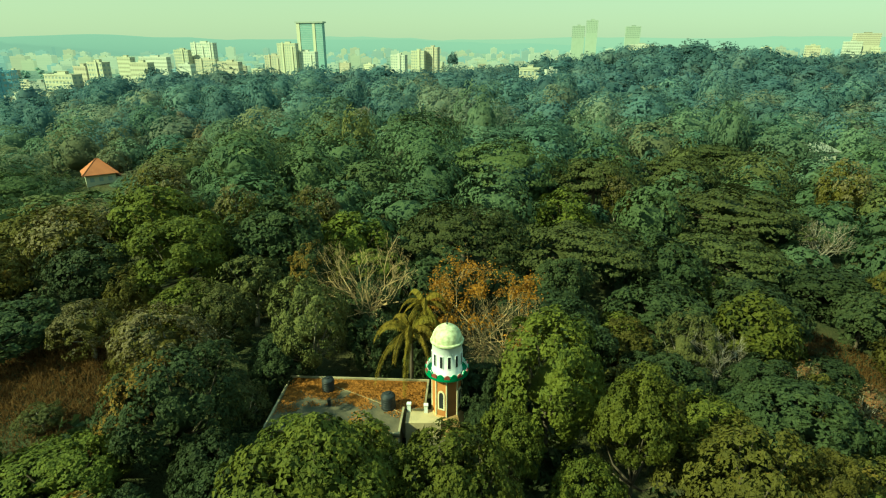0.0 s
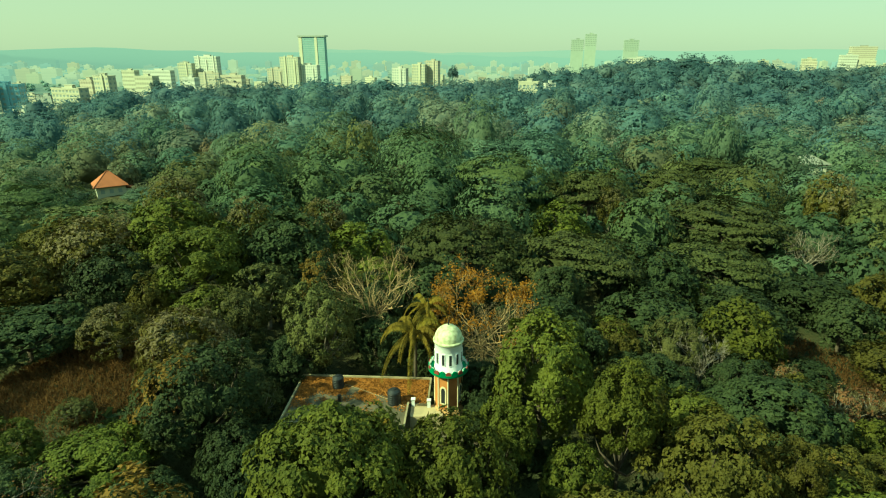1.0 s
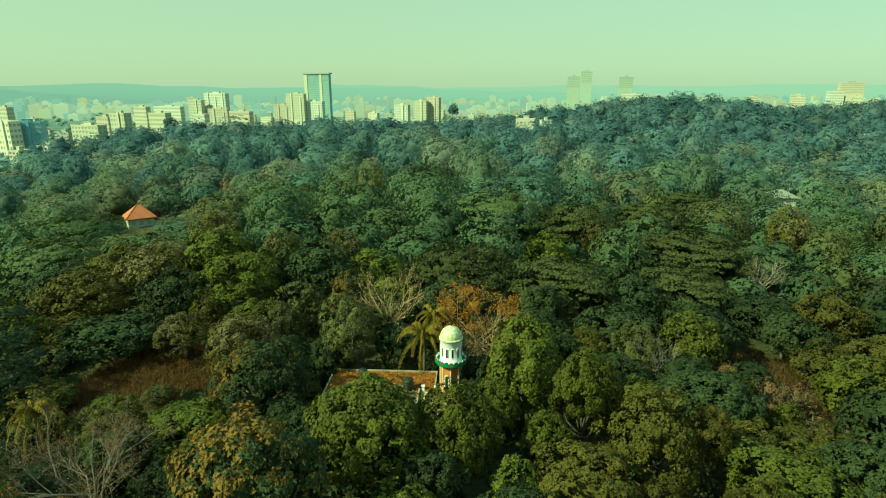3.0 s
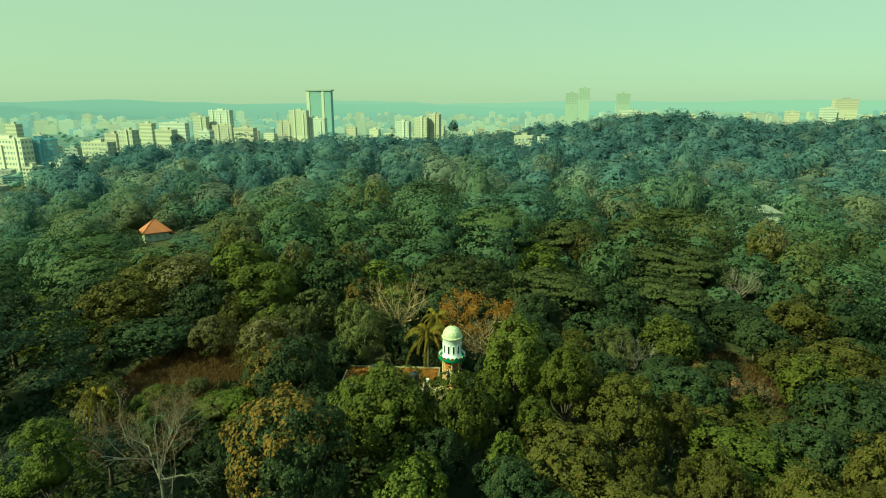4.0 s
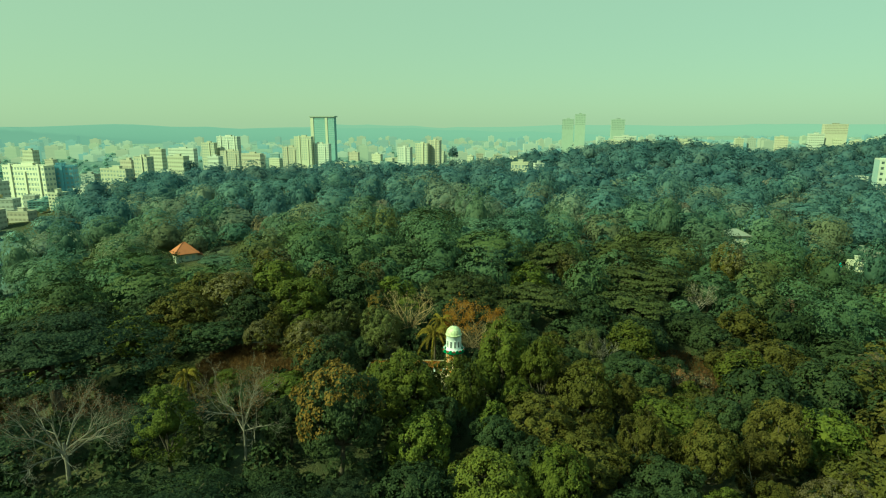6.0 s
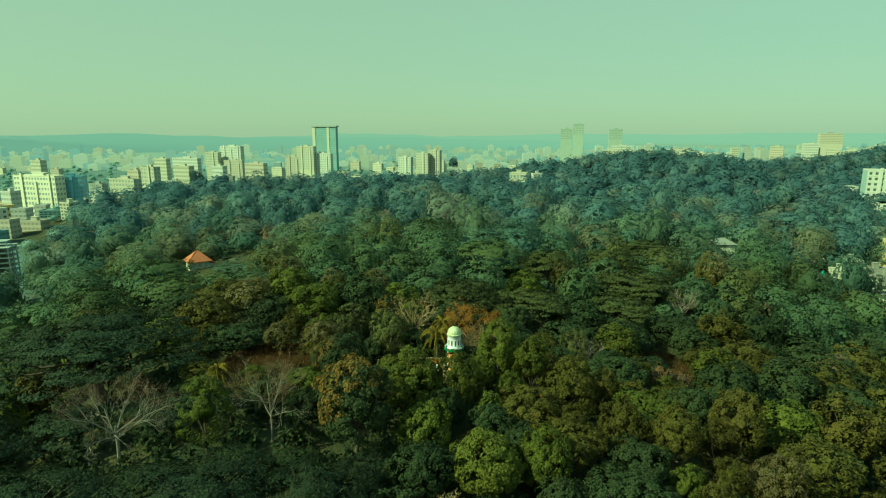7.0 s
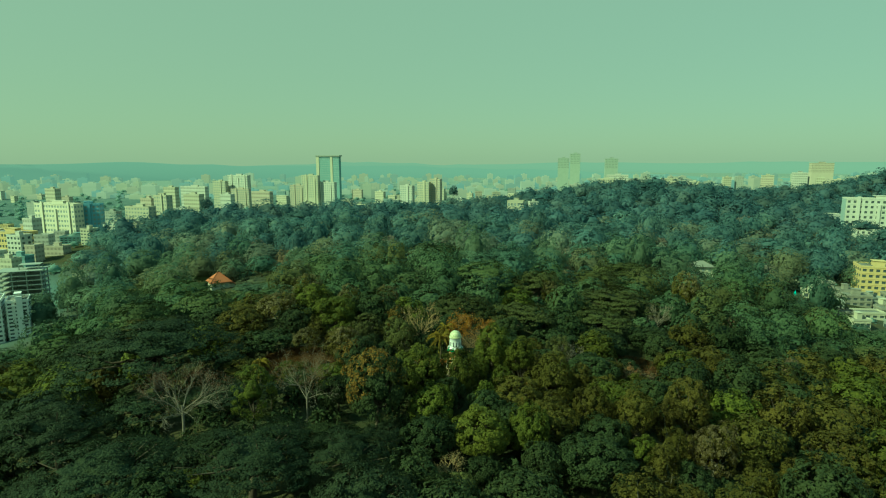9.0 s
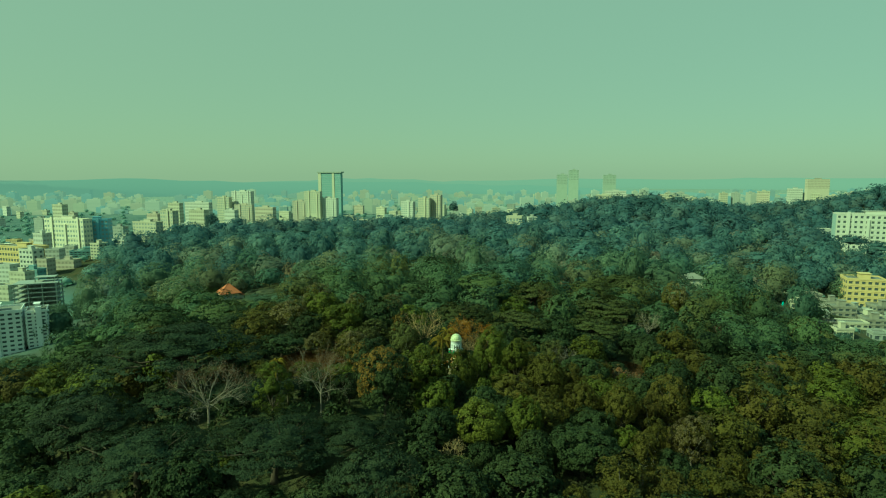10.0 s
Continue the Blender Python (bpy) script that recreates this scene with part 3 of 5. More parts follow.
def palm(x, y, head, seed, spread=4.2, lean=0.0, count=24):
    """A coconut palm with arching, drooping fronds."""
    base = ground_height(x, y)
    rng = np.random.default_rng(seed)
    tall = head - base
    ob = new("coconut_palm")
    ob.matrix_basis = pose(x, y, base)
    tagged(ob, "coconut palm with drooping yellow-green fronds", "palm", "palms")
    g = Geo()
    n = 9
    g.tube([(lean * (i / n) ** 2, 0.2 * math.sin(i), tall * i / n - (0.4 if i == 0 else 0)) for i in range(n + 1)],
           [0.26 - 0.012 * i + (0.02 if i % 2 else 0) for i in range(n + 1)], 8)
    part("trunk", g, BARK, ob, smooth=True)
    for k in range(count):
        a = k * 2.4 + rng.uniform(-0.2, 0.2)
        rise = 1.25 - 1.45 * k / count + rng.uniform(-0.1, 0.1)
        out = Vector((math.cos(a), math.sin(a), 0))
        side = Vector((-math.sin(a), math.cos(a), 0))
        length = spread * rng.uniform(0.85, 1.1)
        pts = []
        for i in range(9):
            s = i / 8
            pts.append(Vector((lean, 0, tall)) + out * length * (s * math.cos(rise * (1 - 0.3 * s)) * (1 - 0.18 * s * s))
                       + Vector((0, 0, length * (math.sin(rise) * s * 1.1 - 0.98 * s ** 2.3))))
        g = Geo()
        g.tube(pts, [0.05 * (1 - 0.85 * i / 8) for i in range(9)], 4, False)
        for i in range(44):
            s = 0.08 + 0.92 * i / 44
            j = min(int(s * 8), 7)
            p = pts[j].lerp(pts[j + 1], s * 8 - j)
            along = (pts[j + 1] - pts[j]).normalized()
            for sg in (-1, 1):
                reach = length * 0.16 * (1 - 0.75 * abs(s - 0.4) ** 1.3) * rng.uniform(0.85, 1.1)
                tip = p + (side * sg * 0.62 + along * 0.45 + Vector((0, 0, -0.75))).normalized() * reach
                m = p.lerp(tip, 0.45) + Vector((0, 0, 0.05))
                w = along * 0.07
                g.add([p, m - w, tip, m + w], [(0, 1, 2, 3)])
        part("frond", g, LEAF_PALM, ob)
    PLACED.append((x, y, 2.5))
    return ob


# the trees round the prayer house
tree("broad", 9.8, 44.5, 6.3, 14.2, "high", 0)
tree("broad", 15.4, 37.5, 4.0, 13.2, "high", 1)
tree("broad", 5.6, 38.6, 3.0, 8.6, "high", 2)
tree("broad", 10.5, 33.5, 3.4, 7.6, "high", 3)
tree("olive", 22.0, 33.0, 6.2, 11.2, "high", 0)
tree("olive", 29.0, 34.0, 3.2, 8.0, "high", 1)
tree("deep", 35.0, 47.0, 7.6, 5.6, "high", 1)
tree("deep", 23.5, 52.5, 5.5, 5.6, "high", 2)
tree("gilt", -22.8, 41.5, 6.8, 12.8, "high", 0)
tree("deep", -18.5, 36.0, 3.6, 8.0, "high", 1)
tree("grey", -25.0, 58.0, 4.4, 11.5, "high", 0)
tree("grey", -14.2, 54.5, 5.0, 13.8, "high", 1)
tree("deep", -7.2, 56.5, 4.0, 9.0, "high", 0)
tree("deep", -9.0, 62.0, 4.6, 11.0, "high", 3)
tree("broad", -34.0, 70.0, 8.2, 16.0, "high", 2)
tree("brown", -52.0, 75.5, 7.5, 15.8, "mid", 0)
tree("brown", -46.5, 92.0, 6.8, 17.5, "mid", 1)
tree("brown", -33.0, 88.0, 5.0, 14.8, "mid", 2)
tree("brown", -21.0, 92.0, 5.4, 13.6, "mid", 1)
tree("gold", -15.3, 62.0, 3.2, 14.2, "high", 1)
tree("brown", -39.0, 56.0, 4.6, 9.8, "high", 2)
tree("gold", -16.3, 17.6, 7.4, 17.6, "high", 2)
tree("broad", -8.5, 29.6, 7.0, 14.2, "high", 3)
tree("deep", -15.0, 31.0, 4.0, 10.2, "high", 0)
tree("deep", -25.0, 24.0, 4.6, 9.6, "high", 0)
tree("deep", -1.5, 26.5, 4.2, 8.2, "high", 1)
tree("broad", -5.0, 18.5, 5.0, 9.6, "high", 2)
tree("deep", 6.4, 22.0, 4.4, 7.2, "high", 0)
tree("broad", 13.5, 11.0, 4.8, 8.6, "high", 3)
tree("olive", 28.0, 21.0, 4.6, 9.0, "high", 2)
tree("olive", 36.0, 17.5, 4.6, 9.0, "high", 3)
tree("olive", 49.0, 23.0, 5.8, 9.2, "high", 1)
tree("tall", 43.0, 18.0, 3.2, 8.0, "high", 0)
tree("tall", 36.5, 4.0, 3.0, 4.6, "mid", 1)
tree("brown", 48.0, 8.6, 5.0, 6.4, "high", 0)
tree("deep", 34.8, 54.0, 5.0, 4.0, "high", 1)
tree("broad", -11.5, 37.6, 4.5, 8.3, "high", 0)
tree("broad", -6.0, 36.4, 3.5, 8.4, "high", 1)
tree("broad", 0.8, 30.4, 5.2, 12.8, "high", 3)
tree("deep", 3.4, 41.4, 2.3, 7.2, "high", 0)
tree("deep", -17.0, 40.5, 3.2, 4.6, "high", 2)
tree("deep", -17.5, 54.0, 4.4, 7.4, "high", 1)
tree("deep", -1.0, 55.0, 3.6, 6.4, "high", 2)
tree("egg", -41.0, 18.6, 5.0, 13.6, "high", 0)
tree("deep", -34.0, 30.0, 4.0, 8.0, "high", 2)
tree("rain", -70.0, 38.5, 19.0, 16.0, "high", 0)
tree("rain", -60.5, -2.0, 13.0, 6.0, "high", 1)
tree("rain", -35.0, -1.5, 12.5, 8.6, "high", 2)
tree("rain", -19.0, 1.0, 8.5, 7.4, "high", 3)
tree("rain", -77.0, 12.0, 11.0, 8.0, "high", 3)
tree("deep", 17.0, 76.0, 5.0, None, "high", 1)
tree("deep", 9.0, 76.5, 4.4, None, "high", 2)
tree("shade", 3.0, 88.0, 11.0, 11.0, "mid", 0)
tree("shade", 22.0, 86.0, 12.0, 8.5, "mid", 1)
tree("shade", 60.5, 114.0, 15.0, 7.2, "mid", 2)
tree("shade", 50.0, 96.0, 12.0, 3.4, "mid", 0)
tree("shade", 35.0, 129.0, 11.0, 11.0, "mid", 3)
tree("shade", 84.0, 176.0, 13.0, 5.2, "mid", 1)
tree("shade", 62.0, 148.0, 11.0, 7.5, "mid", 0)
tree("broad", 24.0, 108.0, 8.0, 8.8, "mid", 0)
tree("grey", 29.0, 60.0, 4.4, 6.4, "high", 2)
tree("shade", -7.0, 208.0, 20.0, 9.5, "mid", 2)
tree("brown", 38.0, 120.0, 4.5, 9.4, "mid", 0)
tree("brown", 93.0, 129.0, 7.0, 10.8, "mid", 1)
bare_tree(-8.4, 60.5, 6.4, 16.0, BARK_TAN, "leafless tree with tangled tan branches", 3, depth=5, girth=0.27)
bare_tree(4.6, 59.0, 9.4, 14.2, BARK_TAN, "half-bare tree with orange leaves on tan twigs", 5, LEAF_ORANGE, 4200, 0.30, depth=5, girth=0.18)
bare_tree(6.8, 54.5, 5.8, 10.4, BARK_TAN, "thin dry tree with tan twigs and few leaves", 6, LEAF_BROWN, 1400, 0.26, depth=5, girth=0.15)
bare_tree(-30.6, 20.0, 7.4, 17.0, BARK_PALE, "bare tree with spreading branches and rusty brown twigs", 8, LEAF_RUST, 3600, 0.16, depth=5, girth=0.16)
bare_tree(-54.5, 16.5, 9.5, 14.5, BARK_PALE, "bare tree with spreading branches and rusty twigs", 9, LEAF_RUST, 3400, 0.17, depth=5, girth=0.26)
bare_tree(71.5, 101.0, 5.0, 4.0, BARK_PALE, "leafless tree with pale branches", 11, LEAF_BROWN, 300, 0.35, girth=0.25)
bare_tree(32.5, 59.0, 4.5, 5.6, BARK_PALE, "leafless tree with pale branches", 12, girth=0.2)
bare_tree(-1.5, 2.5, 4.0, 2.6, BARK_TAN, "dry tree with thin tan twigs", 13, LEAF_BROWN, 500, 0.3, girth=0.16)
palm(-3.3, 52.4, 7.6, 2, 5.8, count=17)
palm(-2.0, 55.2, 9.4, 3, 4.2, count=11)
tree("grey", -37.0, 44.0, 2.3, 4.6, "high", 3)
tree("grey", -43.0, 37.0, 2.0, 3.6, "high", 1)
for px, py, seed in ((-12.4, 42.0, 21), (-10.0, 41.8, 22), (-7.9, 42.1, 23), (-6.0, 41.7, 24)):
    palm(px, py, 3.3, seed, 2.0, count=16)
palm(-43.5, 31.5, 8.4, 4, 3.4)
for px, py, pr in ((43.0, 59.0, 3.0), (46.5, 53.0, 3.4), (50.0, 47.0, 2.8), (53.0, 56.0, 3.2)):
    tree("rust", px, py, pr, None, "mid")

# trees that stand out on the far ridge
for tx, ty, tr, top in ((261.5, 702.0, 17.0, 29.0), (190.0, 684.0, 9.0, 25.5), (330.0, 690.0, 20.0, 21.5), (10.0, 632.0, 6.5, 22.5), (-272.0, 560.0, 8.0, 13.0), (-236.0, 548.0, 5.0, 8.0), (-20.0, 470.0, 15.0, 13.5), (44.0, 476.0, 16.0, 12.5)):
    tree("crest", tx, ty, tr, top, "mid")

# ---- the rest of the wood, scattered over the hill ----
def in_wood(x, y):
    """Whether trees grow here: not in the yard, the dry clearings, the built-up valleys or behind the start of the flight."""
    if y < -38 or abs(x + 2) > 0.80 * (y + 103) + 14 or y > 810:
        return False
    if -19 < x < 3.5 and 38 < y < 56:
        return False
    if ((x + 40) / 11) ** 2 + ((y - 48) / 12.5) ** 2 < 1 or ((x - 55) / 8) ** 2 + ((y - 68) / 14) ** 2 < 1:
        return False
    # gaps left so that the houses show from the camera
    if math.hypot(x + 112, y - 176) < 14 or math.hypot(x + 104, y - 160) < 11 or math.hypot(x - 130, y - 190) < 7 or math.hypot(x - 70, y - 483) < 12:
        return False
    if x < -150 and 122 < y < 165 or math.hypot(x - 178, y - 191) < 8 or x < -195 - 0.48 * max(y - 190, 0) or y > 400 and x < -285 or math.hypot(x + 232, y - 218) < 19:
        return False
    if x > (178 if y < 205 else 190) and 146 < y < 236 or 335 < x < 420 and 372 < y < 412:
        return False
    edge = 545 if x < -100 else 545 + (x + 100) * 0.75 if x < 120 else 710 if x < 300 else 790
    return y < edge


def scatter():
    rng = random.Random(11)
    cell = {}

    def put(x, y, r):
        cell.setdefault((int(x // 12), int(y // 12)), []).append((x, y, r))

    for s in PLACED:
        put(*s)

    def free(x, y, r, gap):
        for i in range(int(x // 12) - 2, int(x // 12) + 3):
            for j in range(int(y // 12) - 2, int(y // 12) + 3):
                for px, py, pr in cell.get((i, j), ()):
                    if (px - x) ** 2 + (py - y) ** 2 < (gap * (pr + r)) ** 2:
                        return False
        return True

    near, mid, far = [], [], []
    for tries, r0, r1 in ((4000, 10.0, 13.0), (9000, 7.5, 9.8), (24000, 5.4, 7.4), (26000, 3.8, 5.2), (14000, 2.8, 3.6)):
        for _ in range(tries):
            y = rng.uniform(-38, 800) if rng.random() > 0.35 else rng.uniform(-38, 190)
            half = 0.80 * (y + 103) + 14
            x = rng.uniform(-half, half)
            r = rng.uniform(r0, r1)
            if y < 85 and r > 8 or y < 130 and r > 10 or y > 190 and r < 3.9 or not in_wood(x, y) or not free(x, y, r, 0.70 if y < 88 else 0.76):
                continue
            put(x, y, r)
            (near if y < 88 and abs(x) < 82 else mid if y < 210 else far).append((x, y, r))
    return near, mid, far


NEAR, MID, FAR = scatter()


def wood_kind(x, y, rng, r=5.0):
    v = noise.noise((x * 0.013 + 5, y * 0.013, 2.0)) + rng.uniform(-0.45, 0.45)
    if (x < -16 and y < 34 or y < 10) and rng.random() < 0.8:
        return rng.choice(["deep", "deep", "rain"] if x < 22 else ["deep", "olive", "deep", "tall"])
    if x > 12 and 8 < y < 60 and rng.random() < 0.7:
        return rng.choice(["olive", "broad", "olive", "deep"])
    if x > 45 and y < 130 and rng.random() < 0.6:
        return rng.choice(["deep", "deep", "olive"])
    if v > 0.42 and r < 7.5:
        return rng.choice(["brown", "grey", "olive"])
    if v > 0.12:
        return rng.choice(["olive", "deep", "broad"])
    if v > -0.25:
        return rng.choice(["deep", "broad", "deep", "grey"])
    return rng.choice(["deep", "rain", "broad", "deep", "broad"])


wood = random.Random(5)


def stature(kind, r, rng, x=0, y=0):
    """Crown radius and height that suit a tree of this kind; lowered to fit the camera's view of houses and clearings.
    """
    tall = (4.0 + 1.05 * r) * rng.uniform(0.78, 1.28) * {"rain": 0.95, "tall": 1.25}.get(kind, 1.0)
    if abs(x + 96 + (y - 160) * 0.55) < 19 and 95 < y < 190:
        tall = min(tall, max(3.0, 29 - 0.207 * y - ground_height(x, y)))
    if x > 0.64 * (y + 103) and 90 < y < 170:
        tall = min(tall, max(2.5, 20.0 - 0.278 * y - ground_height(x, y)))
    if abs(x - 0.595 * (y + 103)) < 8 and 110 < y < 196:
        tall = min(tall, max(2.5, 26.5 - 0.24 * y - ground_height(x, y)))
    if abs(x - 0.44 * (y + 100)) < 8 and 120 < y < 192:
        tall = min(tall, max(3.0, 34.5 - 0.19 * y - ground_height(x, y)))
    if x < -0.72 * (y + 100) and 50 < y < 140:
        tall = min(tall, max(3.0, 10.7 - 0.243 * y - ground_height(x, y)))
    if -64 < x < -23 and -2 < y < 17:
        tall = min(tall, 4.5)
    if -48 < x < -22 and 14 < y < 40:
        tall = min(tall, 6.5)
    if -58 < x < -44 and 26 < y < 54:
        tall = min(tall, 5.0)
    elif -70 < x < -42 and 16 < y < 62:
        tall *= 0.75
    return r * {"rain": 1.15, "tall": 0.62}.get(kind, 1.0), tall


for x, y, r in NEAR:
    kind = wood_kind(x, y, wood, r)
    rr, tall = stature(kind, r, wood, x, y)
    tree(kind, x, y, rr, ground_height(x, y) + tall, "high" if abs(x) < 46 and 4 < y < 60 and r > 3.2 else "mid")


def joined_wood(spots, looks, count_of, size_of, seed, loose, hull=None, full=0.68):
    """Woodland too thick to count: every tree a lobed mass coated with leaves on a trunk, joined by the look of its leaves."""
    rng = np.random.default_rng(seed)
    heaps = {}
    trunks = Geo()
    for x, y, r in spots:
        kind = wood_kind(x, y, wood, r)
        base = ground_height(x, y)
        rr, tall = stature(kind, r, wood, x, y)
        fac = 0.8 if kind == "rain" else 1.0
        q, (p, f) = mass_crown(KINDS[kind][0], int(count_of * (0.35 + 0.085 * r) * (1.5 if kind == "rain" else 1.0)), size_of / r * fac, rng, loose, hull, full)
        a = rng.uniform(0, 6.28)
        ca, sa = math.cos(a), math.sin(a)
        spin = np.array([[ca, sa, 0], [-sa, ca, 0], [0, 0, 1.0]])
        rr *= 1.1
        if kind in ("broad", "deep", "olive") and rng.uniform() < 0.15 and 130 < y < 330 and not (-135 < x < -60 and y < 200):
            rr, tall = rr * 0.74, tall * 1.3
        if -112 < x < -80 and 112 < y < 160:  # kept low so that the camera sees the tiled house
            tall *= 0.62
        wide = rng.uniform(0.88, 1.14)
        # full, domed crowns whose boughs hang low
        swell = rng.uniform(1.2, 1.6) if kind != "rain" else 1.15
        base -= tall * (swell * 0.93 - 1.06)
        grow, stand = np.array([rr * wide, rr / wide, tall * swell / KINDS[kind][5]]), np.array([x, y, base])
        mat, label = looks.get(kind, looks["broad"])
        heap = heaps.setdefault(mat.name, (mat, label, [], [], [], [], []))
        tone = rng.uniform()
        heap[2].append((q @ spin) * grow + stand)
        heap[3].append((p @ spin) * grow + stand)
        heap[4].append(f + len((hull or BALL_SMALL)[0]) * len(heap[4]))
        heap[5].append(np.full(len(q) * 3, tone))
        heap[6].append(np.full(len(p), tone))
        trunks.tube([(x, y, base - 0.5), (x, y, base + tall * 0.5)], [0.3, 0.15], 4, False)
    for mat, label, q, p, f, tq, tp in heaps.values():
        me = leaf_mesh("woodland", np.concatenate(q), [mat], core=(np.concatenate(p), np.concatenate(f)), tone=np.concatenate(tq + tp))
        tagged(new("woodland", me), label, "woodland", kind="stuff")
    tagged(new("woodland_trunks", trunks.mesh("woodland_trunks", BARK)), "trunks of the woodland in shade", "woodland", kind="stuff")


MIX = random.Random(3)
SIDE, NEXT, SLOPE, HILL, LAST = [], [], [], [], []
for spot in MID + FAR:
    # farther bands take leaf colours with more haze painted in
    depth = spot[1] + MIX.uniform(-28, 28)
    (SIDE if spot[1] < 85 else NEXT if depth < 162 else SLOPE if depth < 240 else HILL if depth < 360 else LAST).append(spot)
joined_wood(SIDE, {"broad": (LEAF_BRIGHT, "green crowns at the side of the hill"), "deep": (LEAF_DEEP, "dark green crowns at the side of the hill"),
                   "olive": (LEAF_OLIVE, "olive crowns at the side of the hill"), "tall": (LEAF_OLIVE, "olive crowns at the side of the hill"),
                   "grey": (LEAF_OLIVE, "olive crowns at the side of the hill"), "brown": (LEAF_NEXT_DRY, "dry crowns at the side of the hill"),
                   "rain": (LEAF_RAIN, "flat dark crowns at the side of the hill")}, 1500, 0.68, 26, 0.30, BALL_SMALL, 0.58)
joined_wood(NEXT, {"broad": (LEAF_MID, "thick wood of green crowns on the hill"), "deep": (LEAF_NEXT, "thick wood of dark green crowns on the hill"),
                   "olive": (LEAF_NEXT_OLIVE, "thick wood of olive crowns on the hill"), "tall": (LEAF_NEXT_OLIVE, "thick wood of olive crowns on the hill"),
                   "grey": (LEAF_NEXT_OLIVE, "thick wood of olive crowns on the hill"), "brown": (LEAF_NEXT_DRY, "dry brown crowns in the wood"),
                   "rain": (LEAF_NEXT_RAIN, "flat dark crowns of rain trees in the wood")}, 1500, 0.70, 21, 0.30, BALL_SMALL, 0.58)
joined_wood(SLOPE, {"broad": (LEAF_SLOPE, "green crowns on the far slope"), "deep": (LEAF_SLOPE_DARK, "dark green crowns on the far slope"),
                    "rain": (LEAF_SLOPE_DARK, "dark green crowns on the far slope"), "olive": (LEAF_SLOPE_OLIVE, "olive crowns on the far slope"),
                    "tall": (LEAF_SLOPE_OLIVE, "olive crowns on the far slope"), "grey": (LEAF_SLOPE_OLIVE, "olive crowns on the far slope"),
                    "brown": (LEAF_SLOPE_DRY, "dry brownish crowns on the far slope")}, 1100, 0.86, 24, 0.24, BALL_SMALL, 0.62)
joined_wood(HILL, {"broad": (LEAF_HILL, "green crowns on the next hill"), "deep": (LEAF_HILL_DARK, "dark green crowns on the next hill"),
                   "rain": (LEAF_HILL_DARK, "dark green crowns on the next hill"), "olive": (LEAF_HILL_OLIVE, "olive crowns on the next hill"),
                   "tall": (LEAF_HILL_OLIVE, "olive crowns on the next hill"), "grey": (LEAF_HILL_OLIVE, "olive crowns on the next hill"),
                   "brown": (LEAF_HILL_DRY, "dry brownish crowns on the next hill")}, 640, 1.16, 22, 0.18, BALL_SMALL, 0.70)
joined_wood(LAST, {"broad": (LEAF_FAR, "wood on the farthest ridge, tinted blue-green for haze"), "deep": (LEAF_FAR_DARK, "dark wood on the farthest ridge, tinted blue-green for haze"),
                   "rain": (LEAF_FAR_DARK, "dark wood on the farthest ridge, tinted blue-green for haze"), "olive": (LEAF_FAR_OLIVE, "wood on the farthest ridge, tinted grey-olive for haze"),
                   "grey": (LEAF_FAR_OLIVE, "wood on the farthest ridge, tinted grey-olive for haze")}, 210, 1.7, 23, 0.16, BALL_SMALL, 0.76)

# the wood goes on behind the start of the flight
BEHIND = []
for _ in range(4000):
    bx, by, br = MIX.uniform(-90, 90), MIX.uniform(-190, -38), MIX.uniform(3.8, 7.5)
    if all((bx - px) ** 2 + (by - py) ** 2 > (0.64 * (br + pr)) ** 2 for px, py, pr in BEHIND):
        BEHIND.append((bx, by, br))
joined_wood(BEHIND, {"broad": (LEAF_BRIGHT, "green crowns at the back of the hill"), "deep": (LEAF_DEEP, "dark green crowns at the back of the hill"),
                     "rain": (LEAF_RAIN, "flat dark crowns at the back of the hill"), "olive": (LEAF_OLIVE, "olive crowns at the back of the hill"),
                     "tall": (LEAF_OLIVE, "olive crowns at the back of the hill")}, 60, 1.4, 25, 0.5, BALL_TINY)


def undergrowth():
    """Low bushes that close the gaps between the trunks."""
    rng = np.random.default_rng(31)
    quads = []
    for k in range(1100):
        y = rng.uniform(-38, 150 if k % 2 else 50)
        half = 0.80 * (y + 103) + 10
        x = rng.uniform(-half, half)
        if not in_wood(x, y):
            continue
        r = rng.uniform(1.4, 3.0)
        q, _, _ = crown_quads("bush", 60, 0.3, rng)
        quads.append(q * np.array([r, r, r * rng.uniform(0.8, 1.6)]) + np.array([x, y, ground_height(x, y)]))
    tagged(new("undergrowth", leaf_mesh("undergrowth", np.concatenate(quads), [LEAF_DEEP])), "dark green undergrowth between the trees", "bushes", kind="stuff")


undergrowth()


def dry_grass():
    """Tufts of dry brown grass in the two clearings."""
    rng = np.random.default_rng(37)
    n = 24000
    a, r = rng.uniform(0, 2 * np.pi, n), np.sqrt(rng.uniform(0, 1, n))
    x, y = -40 + 11 * r * np.cos(a), 48 + 12.5 * r * np.sin(a)
    k = n // 3
    x[:k], y[:k] = 55 + 9 * r[:k] * np.cos(a[:k]), 68 + 15 * r[:k] * np.sin(a[:k])
    z = lie(x, y)
    h, w, t = rng.uniform(0.3, 0.9, n), 0.07, rng.uniform(0, 2 * np.pi, n)
    low = np.stack([x, y, z], 1)
    out = np.stack([np.cos(t), np.sin(t), 0 * t], 1)
    tip = low + np.stack([rng.normal(size=n) * 0.4, rng.normal(size=n) * 0.4, h], 1)
    q = np.stack([low - out * w, low + out * w, tip], 1)
    tagged(new("dry_grass", leaf_mesh("dry_grass", q, [GRASS])), "tall dry brown grass in the clearings", "grass", kind="stuff")


dry_grass()

